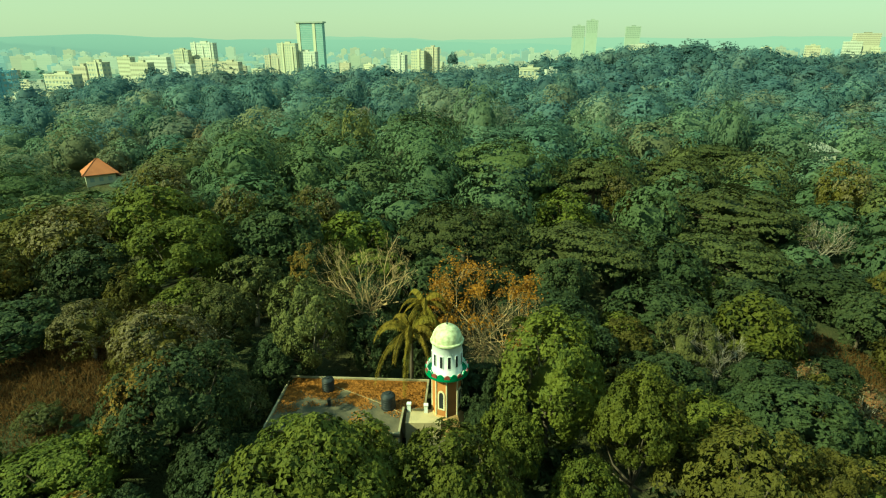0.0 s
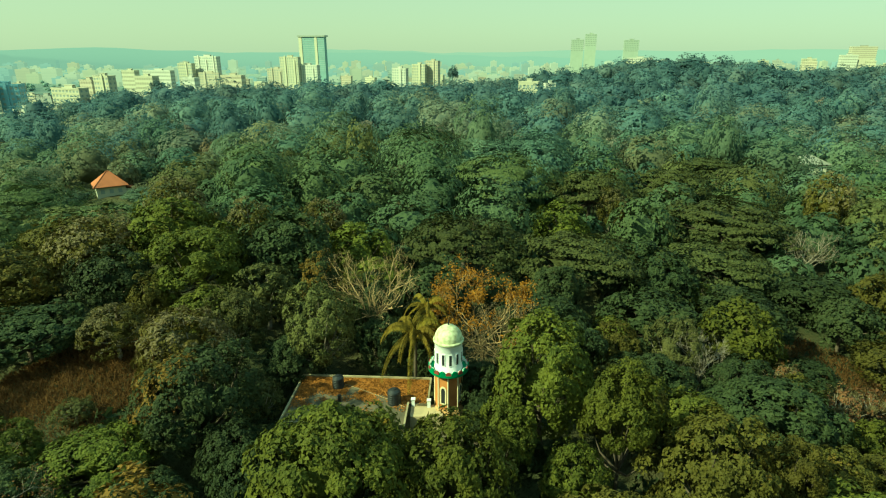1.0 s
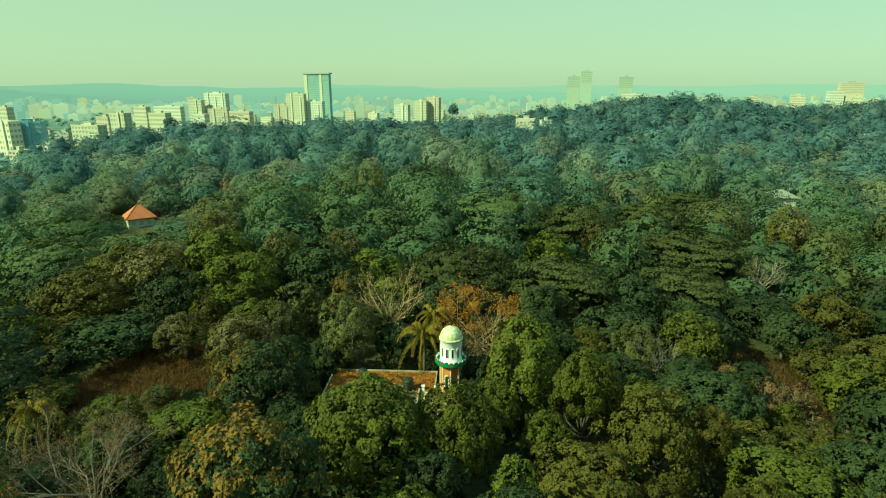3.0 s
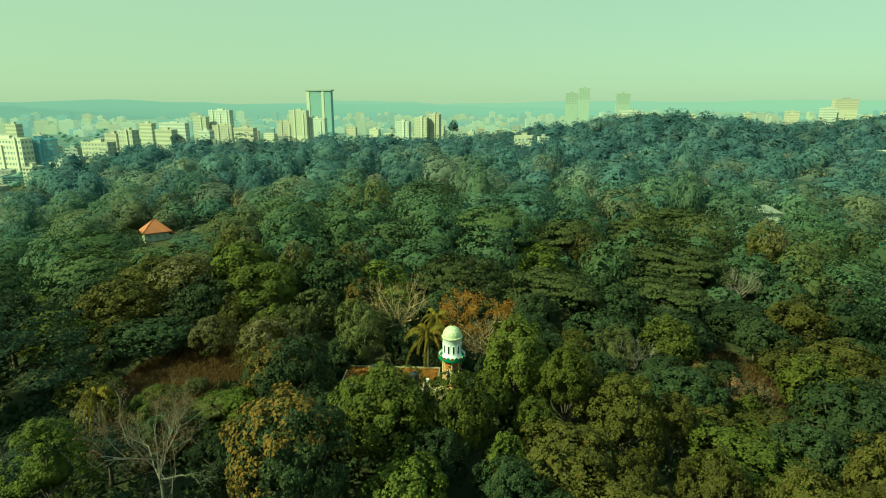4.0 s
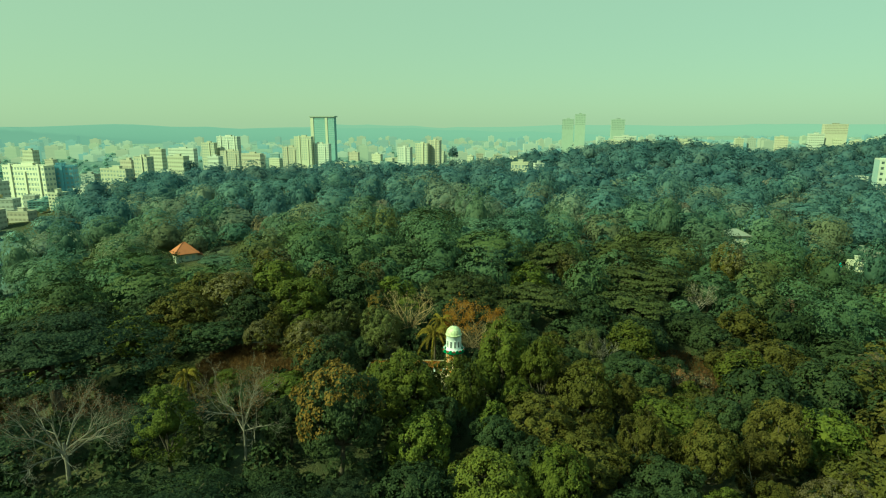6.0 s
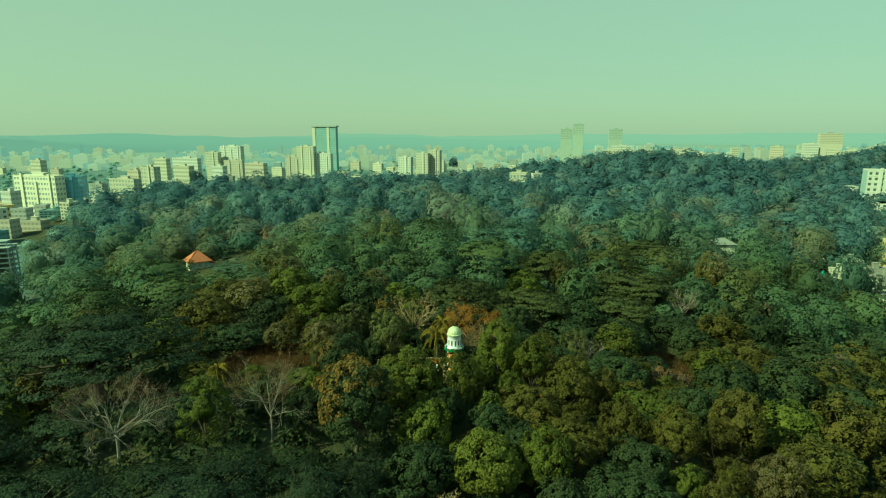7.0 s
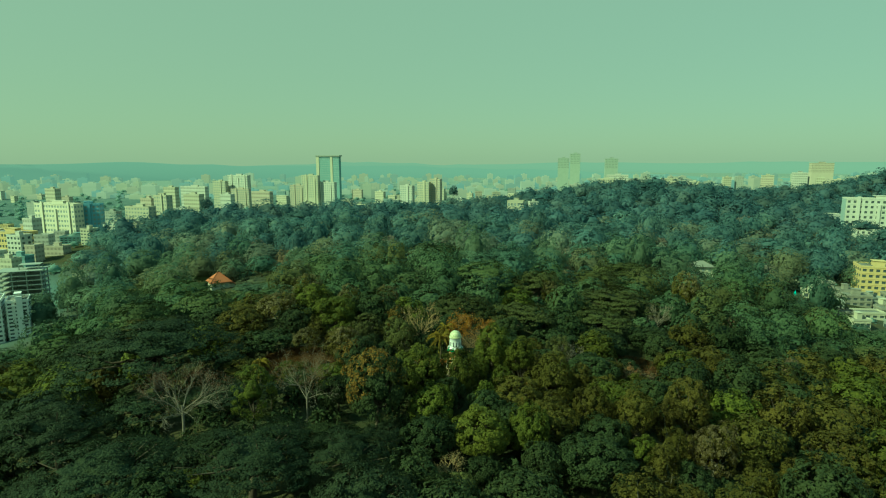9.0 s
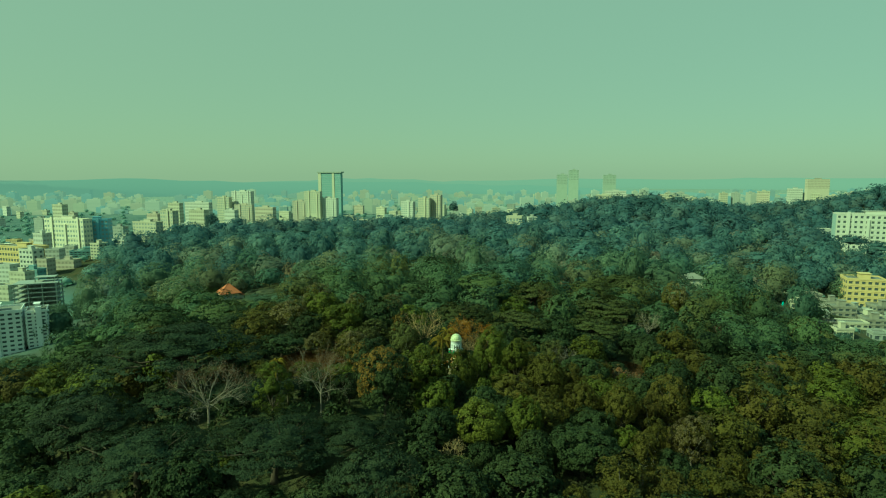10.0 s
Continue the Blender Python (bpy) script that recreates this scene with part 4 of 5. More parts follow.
# ---- the prayer house and its minaret ----
WHITE = stained("white_paint_weathered", (0.78, 0.78, 0.74), (0.42, 0.42, 0.38), 0.5, 0.6, 0.45, 5, 0.15)
DOME = stained("dome_pale_green_paint", (0.60, 0.61, 0.36), (0.22, 0.22, 0.12), 2.2, 0.55, 0.85, 6, 0.2)
CREAM = stained("cream_plaster", (0.70, 0.60, 0.38), (0.40, 0.30, 0.16), 0.8, 0.7, 0.5, 5, 0.2)
BRICK = stained("brick_red_plaster", (0.46, 0.185, 0.055), (0.28, 0.105, 0.035), 0.9, 0.8, 0.6, 8, 0.4)
GREEN = stained("green_enamel_paint", (0.02, 0.20, 0.075), (0.015, 0.09, 0.04), 1.5, 0.45, 0.4, 6, 0.1)
MAROON = stained("maroon_paint", (0.24, 0.05, 0.035), (0.12, 0.03, 0.02), 1.5, 0.5, 0.4, 6, 0.1)
DARK = stained("dark_opening", (0.02, 0.022, 0.025), (0.04, 0.04, 0.04), 1.0, 0.4, 0.4, 4, 0.05)
TANK = stained("black_tank_plastic", (0.013, 0.015, 0.017), (0.04, 0.04, 0.038), 1.4, 0.5, 0.5, 6, 0.1)
EDGE = stained("weathered_parapet", (0.38, 0.31, 0.18), (0.16, 0.13, 0.075), 0.7, 0.9, 0.8, 5, 0.3)
CONCRETE = stained("weathered_concrete", (0.125, 0.098, 0.058), (0.040, 0.038, 0.024), 0.8, 0.9, 0.9, 3.5, 0.5)
LITTER = leaf_material("fallen_leaves", (0.192, 0.094, 0.016), (0.368, 0.184, 0.036), see_through=0.05)
OCHRE = stained("ochre_plaster", (0.52, 0.30, 0.12), (0.30, 0.16, 0.07), 0.9, 0.8, 0.6, 6, 0.3)
SAND = stained("sandy_plaster", (0.44, 0.34, 0.19), (0.22, 0.17, 0.10), 0.9, 0.85, 0.6, 5, 0.3)
TILE = stained("terracotta_tile", (0.38, 0.125, 0.05), (0.24, 0.08, 0.035), 0.4, 0.8, 0.6, 4, 0.4)


def minaret():
    cx, cy, base = 0.38, 47.0, -1.6
    ob = new("minaret")
    ob.matrix_basis = pose(cx, cy, 0, 0, 0, 0)
    tagged(ob, "slender brick-red minaret with white drum and pale dome", "minaret")
    turn = radians(-90 + 21 - 22.5)
    R = 1.40
    g = Geo()
    g.lathe([(0.0, base), (2.05, base), (2.05, 0.55), (1.95, 0.65), (1.55, 1.9), (1.46, 2.05), (0, 2.05)], 8, turn)
    part("plinth", g, OCHRE, ob, "flared ochre plaster skirt")
    g = Geo()
    g.lathe([(R, 2.05), (R, 6.02)], 8, turn)
    part("shaft", g, BRICK, ob, "brick-red eight-sided shaft")
    face = R * math.cos(math.pi / 8)
    for k in range(8):
        a = turn + k * math.pi / 4
        g = Geo()
        g.tube([(R * math.cos(a), R * math.sin(a), 2.0), (R * math.cos(a), R * math.sin(a), 6.02)], [0.085, 0.085], 8)
        part("pilaster", g, CREAM, ob)
        if k % 2:
            continue
        am = a - math.pi / 8
        # arched window with a raised surround
        m = pose(0, 0, 0, 0, 0, math.degrees(am) + 90)
        arch = [(0.22 * math.cos(t), 4.32 + 0.34 * math.sin(t)) for t in np.linspace(0, math.pi, 11)]
        prof = [(0.22, 2.85)] + arch + [(-0.22, 2.85)]
        wide = [(px * 1.62, (pz - 3.6) * 1.16 + 3.6) for px, pz in prof]
        g = Geo()
        n = len(prof)
        vs = [(px, -face - d, pz) for pts, d in ((wide, 0.0), (wide, 0.07), (prof, 0.07), (prof, 0.012)) for px, pz in pts]
        fs = [(j * n + i, j * n + (i + 1) % n, (j + 1) * n + (i + 1) % n, (j + 1) * n + i) for j in range(3) for i in range(n)]
        g.add(vs, fs)
        win = part("window", g, CREAM, ob, "arched window in a cream surround", at=m)
        g = Geo()
        g.add([(px, -face - 0.010, pz) for px, pz in prof], [tuple(range(n))])
        part("pane", g, DARK, win)
    g = Geo()
    g.lathe([(R + 0.02, 5.92), (1.62, 6.02), (1.70, 6.16), (1.98, 6.22), (2.08, 6.34), (2.08, 6.58), (1.98, 6.58), (1.98, 6.50), (0, 6.50)], 48)
    part("balcony", g, GREEN, ob, "round green balcony ledge", smooth=False)
    # scalloped parapet: green and maroon half-round merlons in turn, white inside
    count = 20
    for k in range(count):
        a = 2 * math.pi * k / count
        m = pose(0, 0, 0, 0, 0, math.degrees(a) + 90)
        w = 0.30 if k % 2 == 0 else 0.27
        h = 0.30 if k % 2 == 0 else 0.24
        pts = [(w, 6.56)] + [(w * math.cos(t), 6.70 + h * math.sin(t)) for t in np.linspace(0, math.pi, 9)] + [(-w, 6.56)]
        n = len(pts)
        g = Geo()
        g.add([(px, -2.06, pz) for px, pz in pts] + [(px, -1.94, pz) for px, pz in pts],
              [tuple(range(n)), tuple(reversed(range(n, 2 * n)))] + [(i, n + i, n + (i + 1) % n, (i + 1) % n) for i in range(n)])
        lobe = part("merlon", g, GREEN if k % 2 == 0 else MAROON, ob, at=m)
        g = Geo()
        g.add([(px * 0.94, -1.936, 6.56 + (pz - 6.56) * 1.06) for px, pz in pts] + [(px * 0.94, -1.90, 6.56 + (pz - 6.56) * 1.06) for px, pz in pts],
              [tuple(range(n)), tuple(reversed(range(n, 2 * n)))] + [(i, n + i, n + (i + 1) % n, (i + 1) % n) for i in range(n)])
        part("lining", g, WHITE, lobe, "white painted inner face")
    g = Geo()
    g.lathe([(1.46, 6.5), (1.46, 6.62), (1.40, 6.66), (1.40, 9.42), (1.44, 9.46)], 48)
    part("drum", g, WHITE, ob, "white painted drum", smooth=True)
    for k in range(12):
        a = math.degrees(2 * math.pi * k / 12) + 8
        g = Geo()
        g.box(-0.135, -1.435, 7.35, 0.135, -1.36, 8.55)
        slit = part("slit_window", g, DARK, ob, "tall dark slit window", at=pose(0, 0, 0, 0, 0, a))
        g = Geo()
        for x0, x1, z0, z1 in ((-0.17, -0.135, 7.3, 8.6), (0.135, 0.17, 7.3, 8.6), (-0.135, 0.135, 8.55, 8.6), (-0.135, 0.135, 7.3, 7.35)):
            g.box(x0, -1.45, z0, x1, -1.36, z1)
        part("frame", g, WHITE, slit)
    g = Geo()
    g.lathe([(1.40, 9.40), (1.50, 9.46), (1.56, 9.56), (1.56, 9.70), (1.46, 9.78), (1.40, 9.78)], 48)
    part("cornice", g, DOME, ob, smooth=False)
    g = Geo()
    g.lathe([(1.42 * math.cos(t) ** 0.92 if t < 1.55 else 0.03, 9.76 + 1.42 * math.sin(t) + 0.10 * (t / 1.57) ** 6) for t in np.linspace(0, 1.57, 16)], 48)
    part("dome", g, DOME, ob, "pale yellow-green dome with dark streaks", smooth=True)
    g = Geo()
    g.lathe([(0.03, 11.2), (0.10, 11.26), (0.04, 11.36), (0.11, 11.50), (0.03, 11.64), (0.07, 11.74), (0.02, 11.84), (0.012, 12.25), (0, 12.27)], 10)
    part("finial", g, DARK, ob, "slim dark finial", smooth=True)


minaret()

ROOF = pose(-9.0, 47.4, 0, 0, 0, -3.0)


def prayer_house():
    ob = new("prayer_house")
    ob.matrix_basis = ROOF
    tagged(ob, "low flat-roofed prayer house with leaf-strewn roof", "house")
    g = Geo()
    g.box(-7.0, -4.1, -1.8, 5.0, 4.1, 2.0)
    g.box(5.0, -0.1, -1.8, 7.0, 4.1, 2.0)
    part("wall", g, CREAM, ob)
    g = Geo()
    g.box(-7.35, -4.45, 2.0, 5.3, 4.45, 2.2)
    g.box(5.3, -0.4, 2.0, 7.35, 4.45, 2.2)
    part("roof", g, CONCRETE, ob, "stained concrete roof slab")
    for x0, y0, x1, y1 in ((-7.35, -4.45, 5.3, -4.27), (-7.35, 4.27, 7.35, 4.45), (-7.35, -4.27, -7.17, 4.27), (5.12, -4.27, 5.3, -0.4), (7.17, -0.4, 7.35, 4.27)):
        g = Geo()
        g.box(x0, y0, 2.2, x1, y1, 2.42)
        part("parapet", g, EDGE, ob)
    g = Geo()
    g.tube([(-3.0, 3.2, 2.3), (1.0, 1.2, 2.3), (2.9, 0.2, 2.3), (5.0, -1.2, 2.3)], [0.022] * 4, 6)
    part("pipe", g, EDGE, ob, "thin white water pipe")
    g = Geo()
    g.tube([(-2.1, -0.3, 2.2), (-2.1, -0.3, 2.95)], [0.17, 0.17], 10)
    part("vent", g, TANK, ob, "short dark vent pipe")
    for wx in (-5.2, -2.6, 0.0, 2.6):
        g = Geo()
        g.box(-0.5, -4.16, -0.4, 0.5, -4.08, 1.0)
        part("window", g, DARK, ob, at=pose(wx, 0, 0))


prayer_house()


def roof_leaves():
    rng = np.random.default_rng(41)
    n = 26000
    at = np.stack([rng.uniform(-7.1, 7.1, n), 4.2 - np.abs(rng.normal(size=n)) * 3.0, np.full(n, 2.215)], 1)
    at = at[(at[:, 1] > -4.2) & ((at[:, 0] < 5.1) | (at[:, 1] > -0.3))]
    keep = np.array([noise.noise((p[0] * 0.5, p[1] * 0.6, 3.0)) + 0.16 + 0.17 * p[1] + 0.10 * max(0.0, -3.5 - p[0]) + 0.12 * max(0.0, p[0] - 2.5) > rng.uniform(0, 0.55) for p in at])
    at = at[keep]
    at[:, 2] += rng.uniform(0, 0.05, len(at))
    q = leaves_at(at, np.array([0, 0, 1.0]) + rng.normal(size=(len(at), 3)) * 0.25, 0.19, rng, 0.6, 0.06)
    ob = new("fallen_leaves", leaf_mesh("fallen_leaves", q, [LITTER]))
    ob.matrix_basis = ROOF
    tagged(ob, "orange fallen leaves lying on the flat roof", "leaves", kind="stuff")


roof_leaves()


def water_tank(x, y, r, h):
    ob = new("water_tank")
    ob.matrix_basis = pose(x, y, 2.2)
    tagged(ob, "black plastic water tank on the flat roof", "water tank", "roof tanks")
    g = Geo()
    prof = [(0, 0), (r, 0), (r, 0.08)]
    for i in range(5):
        z = 0.08 + (h * 0.78 - 0.08) * i / 5
        dz = (h * 0.78 - 0.08) / 5
        prof += [(r, z + dz * 0.7), (r * 0.965, z + dz * 0.8), (r * 0.965, z + dz * 0.92), (r, z + dz)]
    prof += [(r * 0.92, h * 0.84), (r * 0.55, h * 0.94), (r * 0.3, h * 0.95)]
    g.lathe(prof, 28)
    part("body", g, TANK, ob, smooth=False)
    g = Geo()
    g.lathe([(r * 0.33, h * 0.93), (r * 0.33, h * 0.99), (r * 0.28, h), (0, h)], 20)
    part("lid", g, TANK, ob)


water_tank(-11.7, 49.9, 0.62, 1.5)
water_tank(-5.3, 46.9, 0.70, 1.75)


def terrace():
    ob = new("terrace")
    tagged(ob, "pale concrete terrace at the foot of the minaret", "terrace")
    g = Geo()
    g.box(-3.55, 44.9, -1.7, -0.2, 47.0, 1.9)
    part("landing", g, SAND, ob, "cream plastered landing")
    g = Geo()
    g.box(-2.2, 42.8, -1.7, 1.8, 44.88, 0.3)
    part("slab", g, CONCRETE, ob, "grey concrete floor")
    for x, y in ((-3.3, 46.8), (-1.65, 46.6)):
        g = Geo()
        g.box(x - 0.17, y - 0.17, 1.9, x + 0.17, y + 0.17, 2.68)
        g.box(x - 0.22, y - 0.22, 2.68, x + 0.22, y + 0.22, 2.78)
        part("post", g, WHITE, ob, "short white gate post")
    g = Geo()
    g.box(-3.1, 46.68, 1.9, -1.84, 46.82, 2.12)
    part("kerb", g, EDGE, ob)


terrace()

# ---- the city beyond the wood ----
# haze is painted into the far panes; GLASS_NEAR stays dark
GLASS = stained("hazed_window_glass", (0.25, 0.29, 0.27), (0.32, 0.35, 0.32), 0.3, 0.25, 0.5, 2, 0.02)
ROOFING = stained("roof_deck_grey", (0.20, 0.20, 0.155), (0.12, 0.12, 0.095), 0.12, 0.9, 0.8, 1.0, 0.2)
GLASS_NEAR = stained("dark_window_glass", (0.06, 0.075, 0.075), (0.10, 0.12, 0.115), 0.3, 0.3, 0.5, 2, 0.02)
WALLS = {
    "drab": stained("wall_drab_plaster", (0.27, 0.26, 0.20), (0.16, 0.155, 0.12), 0.3, 0.9, 0.7, 1.5, 0.2),
    # cream and white brightened for near blocks, in place of stronger light there
    "ivory": stained("wall_cream_brightened", (0.64, 0.61, 0.45), (0.54, 0.51, 0.38), 0.15, 0.8, 0.4, 1.5, 0.1),
    "chalk": stained("wall_white_brightened", (0.72, 0.72, 0.64), (0.58, 0.58, 0.51), 0.15, 0.8, 0.5, 1.5, 0.1),
    "cream": stained("wall_cream", (0.47, 0.45, 0.32), (0.4, 0.385, 0.28), 0.15, 0.8, 0.5, 1.5, 0.1),
    "white": stained("wall_white", (0.5, 0.5, 0.41), (0.42, 0.42, 0.35), 0.15, 0.8, 0.5, 1.5, 0.1),
    "yellow": stained("wall_yellow", (0.53, 0.42, 0.19), (0.42, 0.32, 0.14), 0.15, 0.8, 0.4, 1.5, 0.1),
    "pink": stained("wall_pink", (0.45, 0.41, 0.3), (0.385, 0.345, 0.25), 0.15, 0.8, 0.4, 1.5, 0.1),
    "blue": stained("wall_pale_blue", (0.32, 0.40, 0.37), (0.26, 0.33, 0.31), 0.15, 0.8, 0.4, 1.5, 0.1),
    "grey": stained("wall_bare_concrete", (0.29, 0.31, 0.26), (0.24, 0.255, 0.215), 0.15, 0.9, 0.5, 1.5, 0.2),
    "azure": stained("wall_azure_panels", (0.20, 0.37, 0.44), (0.15, 0.29, 0.36), 0.15, 0.6, 0.4, 1.5, 0.1),
    # the far towers' wall colour with haze painted in
    "mist": stained("wall_haze_grey_green", (0.34, 0.39, 0.31), (0.29, 0.34, 0.27), 0.15, 0.9, 0.5, 1.5, 0.1),
    "teal": stained("wall_glass_teal", (0.20, 0.31, 0.29), (0.165, 0.265, 0.25), 0.1, 0.6, 0.5, 1.5, 0.05),
}


def band_material(name, wall):
    """A storey's row of windows with wall piers between them."""
    m, nt, b = material(name, 0.5)
    co = nt.nodes.new("ShaderNodeTexCoord")
    sep = nt.nodes.new("ShaderNodeSeparateXYZ")
    nt.links.new(co.outputs["Object"], sep.inputs[0])
    add = nt.nodes.new("ShaderNodeMath")
    nt.links.new(sep.outputs[0], add.inputs[0])
    nt.links.new(sep.outputs[1], add.inputs[1])
    wave = nt.nodes.new("ShaderNodeMath")
    wave.operation = "PINGPONG"
    wave.inputs[1].default_value = 1.6
    nt.links.new(add.outputs[0], wave.inputs[0])
    cut = nt.nodes.new("ShaderNodeMath")
    cut.operation = "GREATER_THAN"
    cut.inputs[1].default_value = 0.75
    nt.links.new(wave.outputs[0], cut.inputs[0])
    # panes little darker than the wall, as haze would leave them
    nt.links.new(mix_colour(nt, cut.outputs[0], wall, tuple(0.62 * v + 0.02 for v in wall)), b.inputs["Base Color"])
    return m


BANDS = {"cream": (0.38, 0.365, 0.26), "white": (0.40, 0.405, 0.33), "yellow": (0.48, 0.39, 0.20), "pink": (0.37, 0.33, 0.245), "blue": (0.245, 0.33, 0.32), "grey": (0.28, 0.30, 0.255), "mist": (0.32, 0.37, 0.30), "teal": (0.15, 0.245, 0.245)}
BANDS = {k: band_material("window_band_" + k, c) for k, c in BANDS.items()}
WORDS = {"drab": "drab unpainted", "ivory": "ivory", "chalk": "white", "cream": "cream", "white": "whitewashed", "yellow": "yellow", "pink": "pinkish", "blue": "pale blue", "grey": "bare concrete", "azure": "azure-panelled", "mist": "haze-tinted grey-green", "teal": "glassy teal"}


def block(x, y, w, d, top, storeys, turn=0, paint="cream", side=None, bay=3.2, ribbons=False, name="apartment_building", head=True):
    """A flat-roofed building with ledges, parapet, stair head and windows; x, y is the middle of its front."""
    base = ground_height(x, y) - 1.0
    h = max(top - base, 3.2)
    ob = new(name)
    ob.matrix_basis = pose(x, y, base, 0, 0, turn)
    tagged(ob, f"{WORDS[paint]} flat-roofed building of {storeys} storeys beyond the wood", "building", "buildings of the city")
    wall = WALLS[paint]
    step = (h - 0.8) / storeys
    g = Geo()
    g.box(-w / 2, 0, 0, w / 2, d, h)
    part("wall", g, wall, ob)
    if not ribbons:
        g = Geo()
        g.box(-w / 2 - 0.18, -0.18, -0.12, w / 2 + 0.18, d + 0.18, 0.12)
        ledge = g.mesh("ledge", wall)
        for k in range(max(1, storeys - 10), storeys):
            part("ledge", ledge, None, ob, at=pose(0, 0, 0.8 + k * step))
    g = Geo()
    for x0, y0, x1, y1 in ((-w / 2 - 0.2, -0.2, w / 2 + 0.2, 0.05), (-w / 2 - 0.2, d - 0.05, w / 2 + 0.2, d + 0.2), (-w / 2 - 0.2, 0.05, -w / 2 + 0.05, d - 0.05), (w / 2 - 0.05, 0.05, w / 2 + 0.2, d - 0.05)):
        g.box(x0, y0, h - 0.1, x1, y1, h + 0.9)
    part("parapet", g, wall, ob)
    g = Geo()
    g.box(-w / 2 + 0.05, 0.05, h - 0.2, w / 2 - 0.05, d - 0.05, h + 0.15)
    part("roof", g, ROOFING, ob, "grey stained roof deck")
    if head:
        g = Geo()
        g.box(-w * 0.12, d * 0.35, h, w * 0.16, d * 0.7, h + 2.9)
        g.box(-w * 0.15, d * 0.32, h + 2.9, w * 0.19, d * 0.73, h + 3.15)
        part("stair_head", g, wall, ob)
    if storeys >= 8 and not ribbons:
        for k in range(max(1, int(w // 13))):
            g = Geo()
            bx = -w / 2 + (k + 0.62) * w / max(1, int(w // 13))
            g.box(bx - 1.1, -1.0, 0, bx + 1.1, 0.02, h + (2.4 if k % 2 == 0 else -step))
            part("bay", g, wall, ob, "projecting stair bay")
    if side:
        g = Geo()
        sx = -w / 2 - 0.3 if side[0] == "left" else w / 2 + 0.08
        g.box(sx, 0.3, 0.3, sx + 0.22, d - 0.3, h - 0.2)
        part("side_wall", g, WALLS[side[1]], ob)
    low = max(0, storeys - 10)
    if ribbons:
        g = Geo()
        g.box(-w / 2 - 0.06, -0.06, 0, w / 2 + 0.06, d + 0.06, step * 0.45)
        band = g.mesh("window_band", BANDS[paint])
        for k in range(max(0, storeys - 6), storeys):
            part("window_band", band, None, ob, at=pose(0, 0, 0.8 + k * step + step * 0.32))
    else:
        g = Geo()
        n, m = max(2, int(round(w / bay))), max(1, int(round(d / bay)))
        ww, hh = min(w / n * 0.55, 1.9), step * 0.46
        g.box(-ww / 2, -0.07, 0, ww / 2, 0.02, hh)
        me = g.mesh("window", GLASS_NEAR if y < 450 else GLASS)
        g = Geo()
        g.box(-ww / 2 - 0.25, -0.35, hh + 0.02, ww / 2 + 0.25, 0.02, hh + 0.14)
        shade = g.mesh("sunshade", wall)
        for k in range(low, storeys):
            z = 0.8 + k * step + step * 0.28
            for i in range(n):
                at = pose(-w / 2 + (i + 0.5) * w / n, 0, z)
                part("sunshade", shade, None, part("window", me, None, ob, at=at))
            sx = w / 2 if x < 0 else -w / 2
            for i in range(m):
                at = pose(sx, (i + 0.5) * d / m, z, 0, 0, 90 if x < 0 else -90)
                part("sunshade", shade, None, part("window", me, None, ob, at=at))
    return ob


def roofed_house(x, y, w, d, eaves, ridge, turn, tile, paint, label, wing=False):
    """A hip-roofed house."""
    base = ground_height(x, y) - 0.5
    ob = new("house")
    ob.matrix_basis = pose(x, y, base, 0, 0, turn)
    tagged(ob, label, "house")
    e, r = eaves - base, ridge - base
    g = Geo()
    g.box(-w / 2, -d / 2, 0, w / 2, d / 2, e)
    part("wall", g, WALLS[paint], ob)
    o, k = 0.9, max(w / 2 - d / 2, 0.4)
    g = Geo()
    g.add([(-w / 2 - o, -d / 2 - o, e), (w / 2 + o, -d / 2 - o, e), (w / 2 + o, d / 2 + o, e), (-w / 2 - o, d / 2 + o, e), (-k, 0, r), (k, 0, r)],
          [(0, 1, 5, 4), (1, 2, 5), (2, 3, 4, 5), (3, 0, 4), (3, 2, 1, 0)])
    g.add([(-w / 2 - o, -d / 2 - o, e - 0.15), (w / 2 + o, -d / 2 - o, e - 0.15), (w / 2 + o, d / 2 + o, e - 0.15), (-w / 2 - o, d / 2 + o, e - 0.15)], [(3, 2, 1, 0)])
    part("roof", g, tile, ob)
    for a, b in (((-w / 2 - o, -d / 2 - o, e), (-k, 0, r)), ((w / 2 + o, -d / 2 - o, e), (k, 0, r)), ((-k, 0, r), (k, 0, r))):
        g = Geo()
        g.tube([a, b], [0.14, 0.14], 6)
        part("ridge_tile", g, tile, ob)
    if wing:
        # a lower porch under its own lean-to roof
        g = Geo()
        g.box(w / 2, -d / 2 + 0.6, 0, w / 2 + 2.4, d / 2 - 1.5, e - 1.5)
        part("porch_wall", g, WALLS[paint], ob)
        g = Geo()
        x0, x1, y0, y1 = w / 2 + 0.02, w / 2 + 3.0, -d / 2, d / 2 - 0.9
        g.add([(x0, y0, e - 0.25), (x1, y0, e - 1.55), (x1, y1, e - 1.55), (x0, y1, e - 0.25), (x0, y0, e - 0.45), (x1, y0, e - 1.75), (x1, y1, e - 1.75), (x0, y1, e - 0.45)],
              [(0, 1, 2, 3), (7, 6, 5, 4), (0, 4, 5, 1), (1, 5, 6, 2), (2, 6, 7, 3), (3, 7, 4, 0)])
        part("porch_roof", g, tile, ob)
    for wx in (-w * 0.3, 0, w * 0.3):
        g = Geo()
        g.box(-0.6, -d / 2 - 0.06, e - 2.4, 0.6, -d / 2 + 0.02, e - 1.0)
        part("window", g, GLASS, ob, at=pose(wx, 0, 0))
    return ob


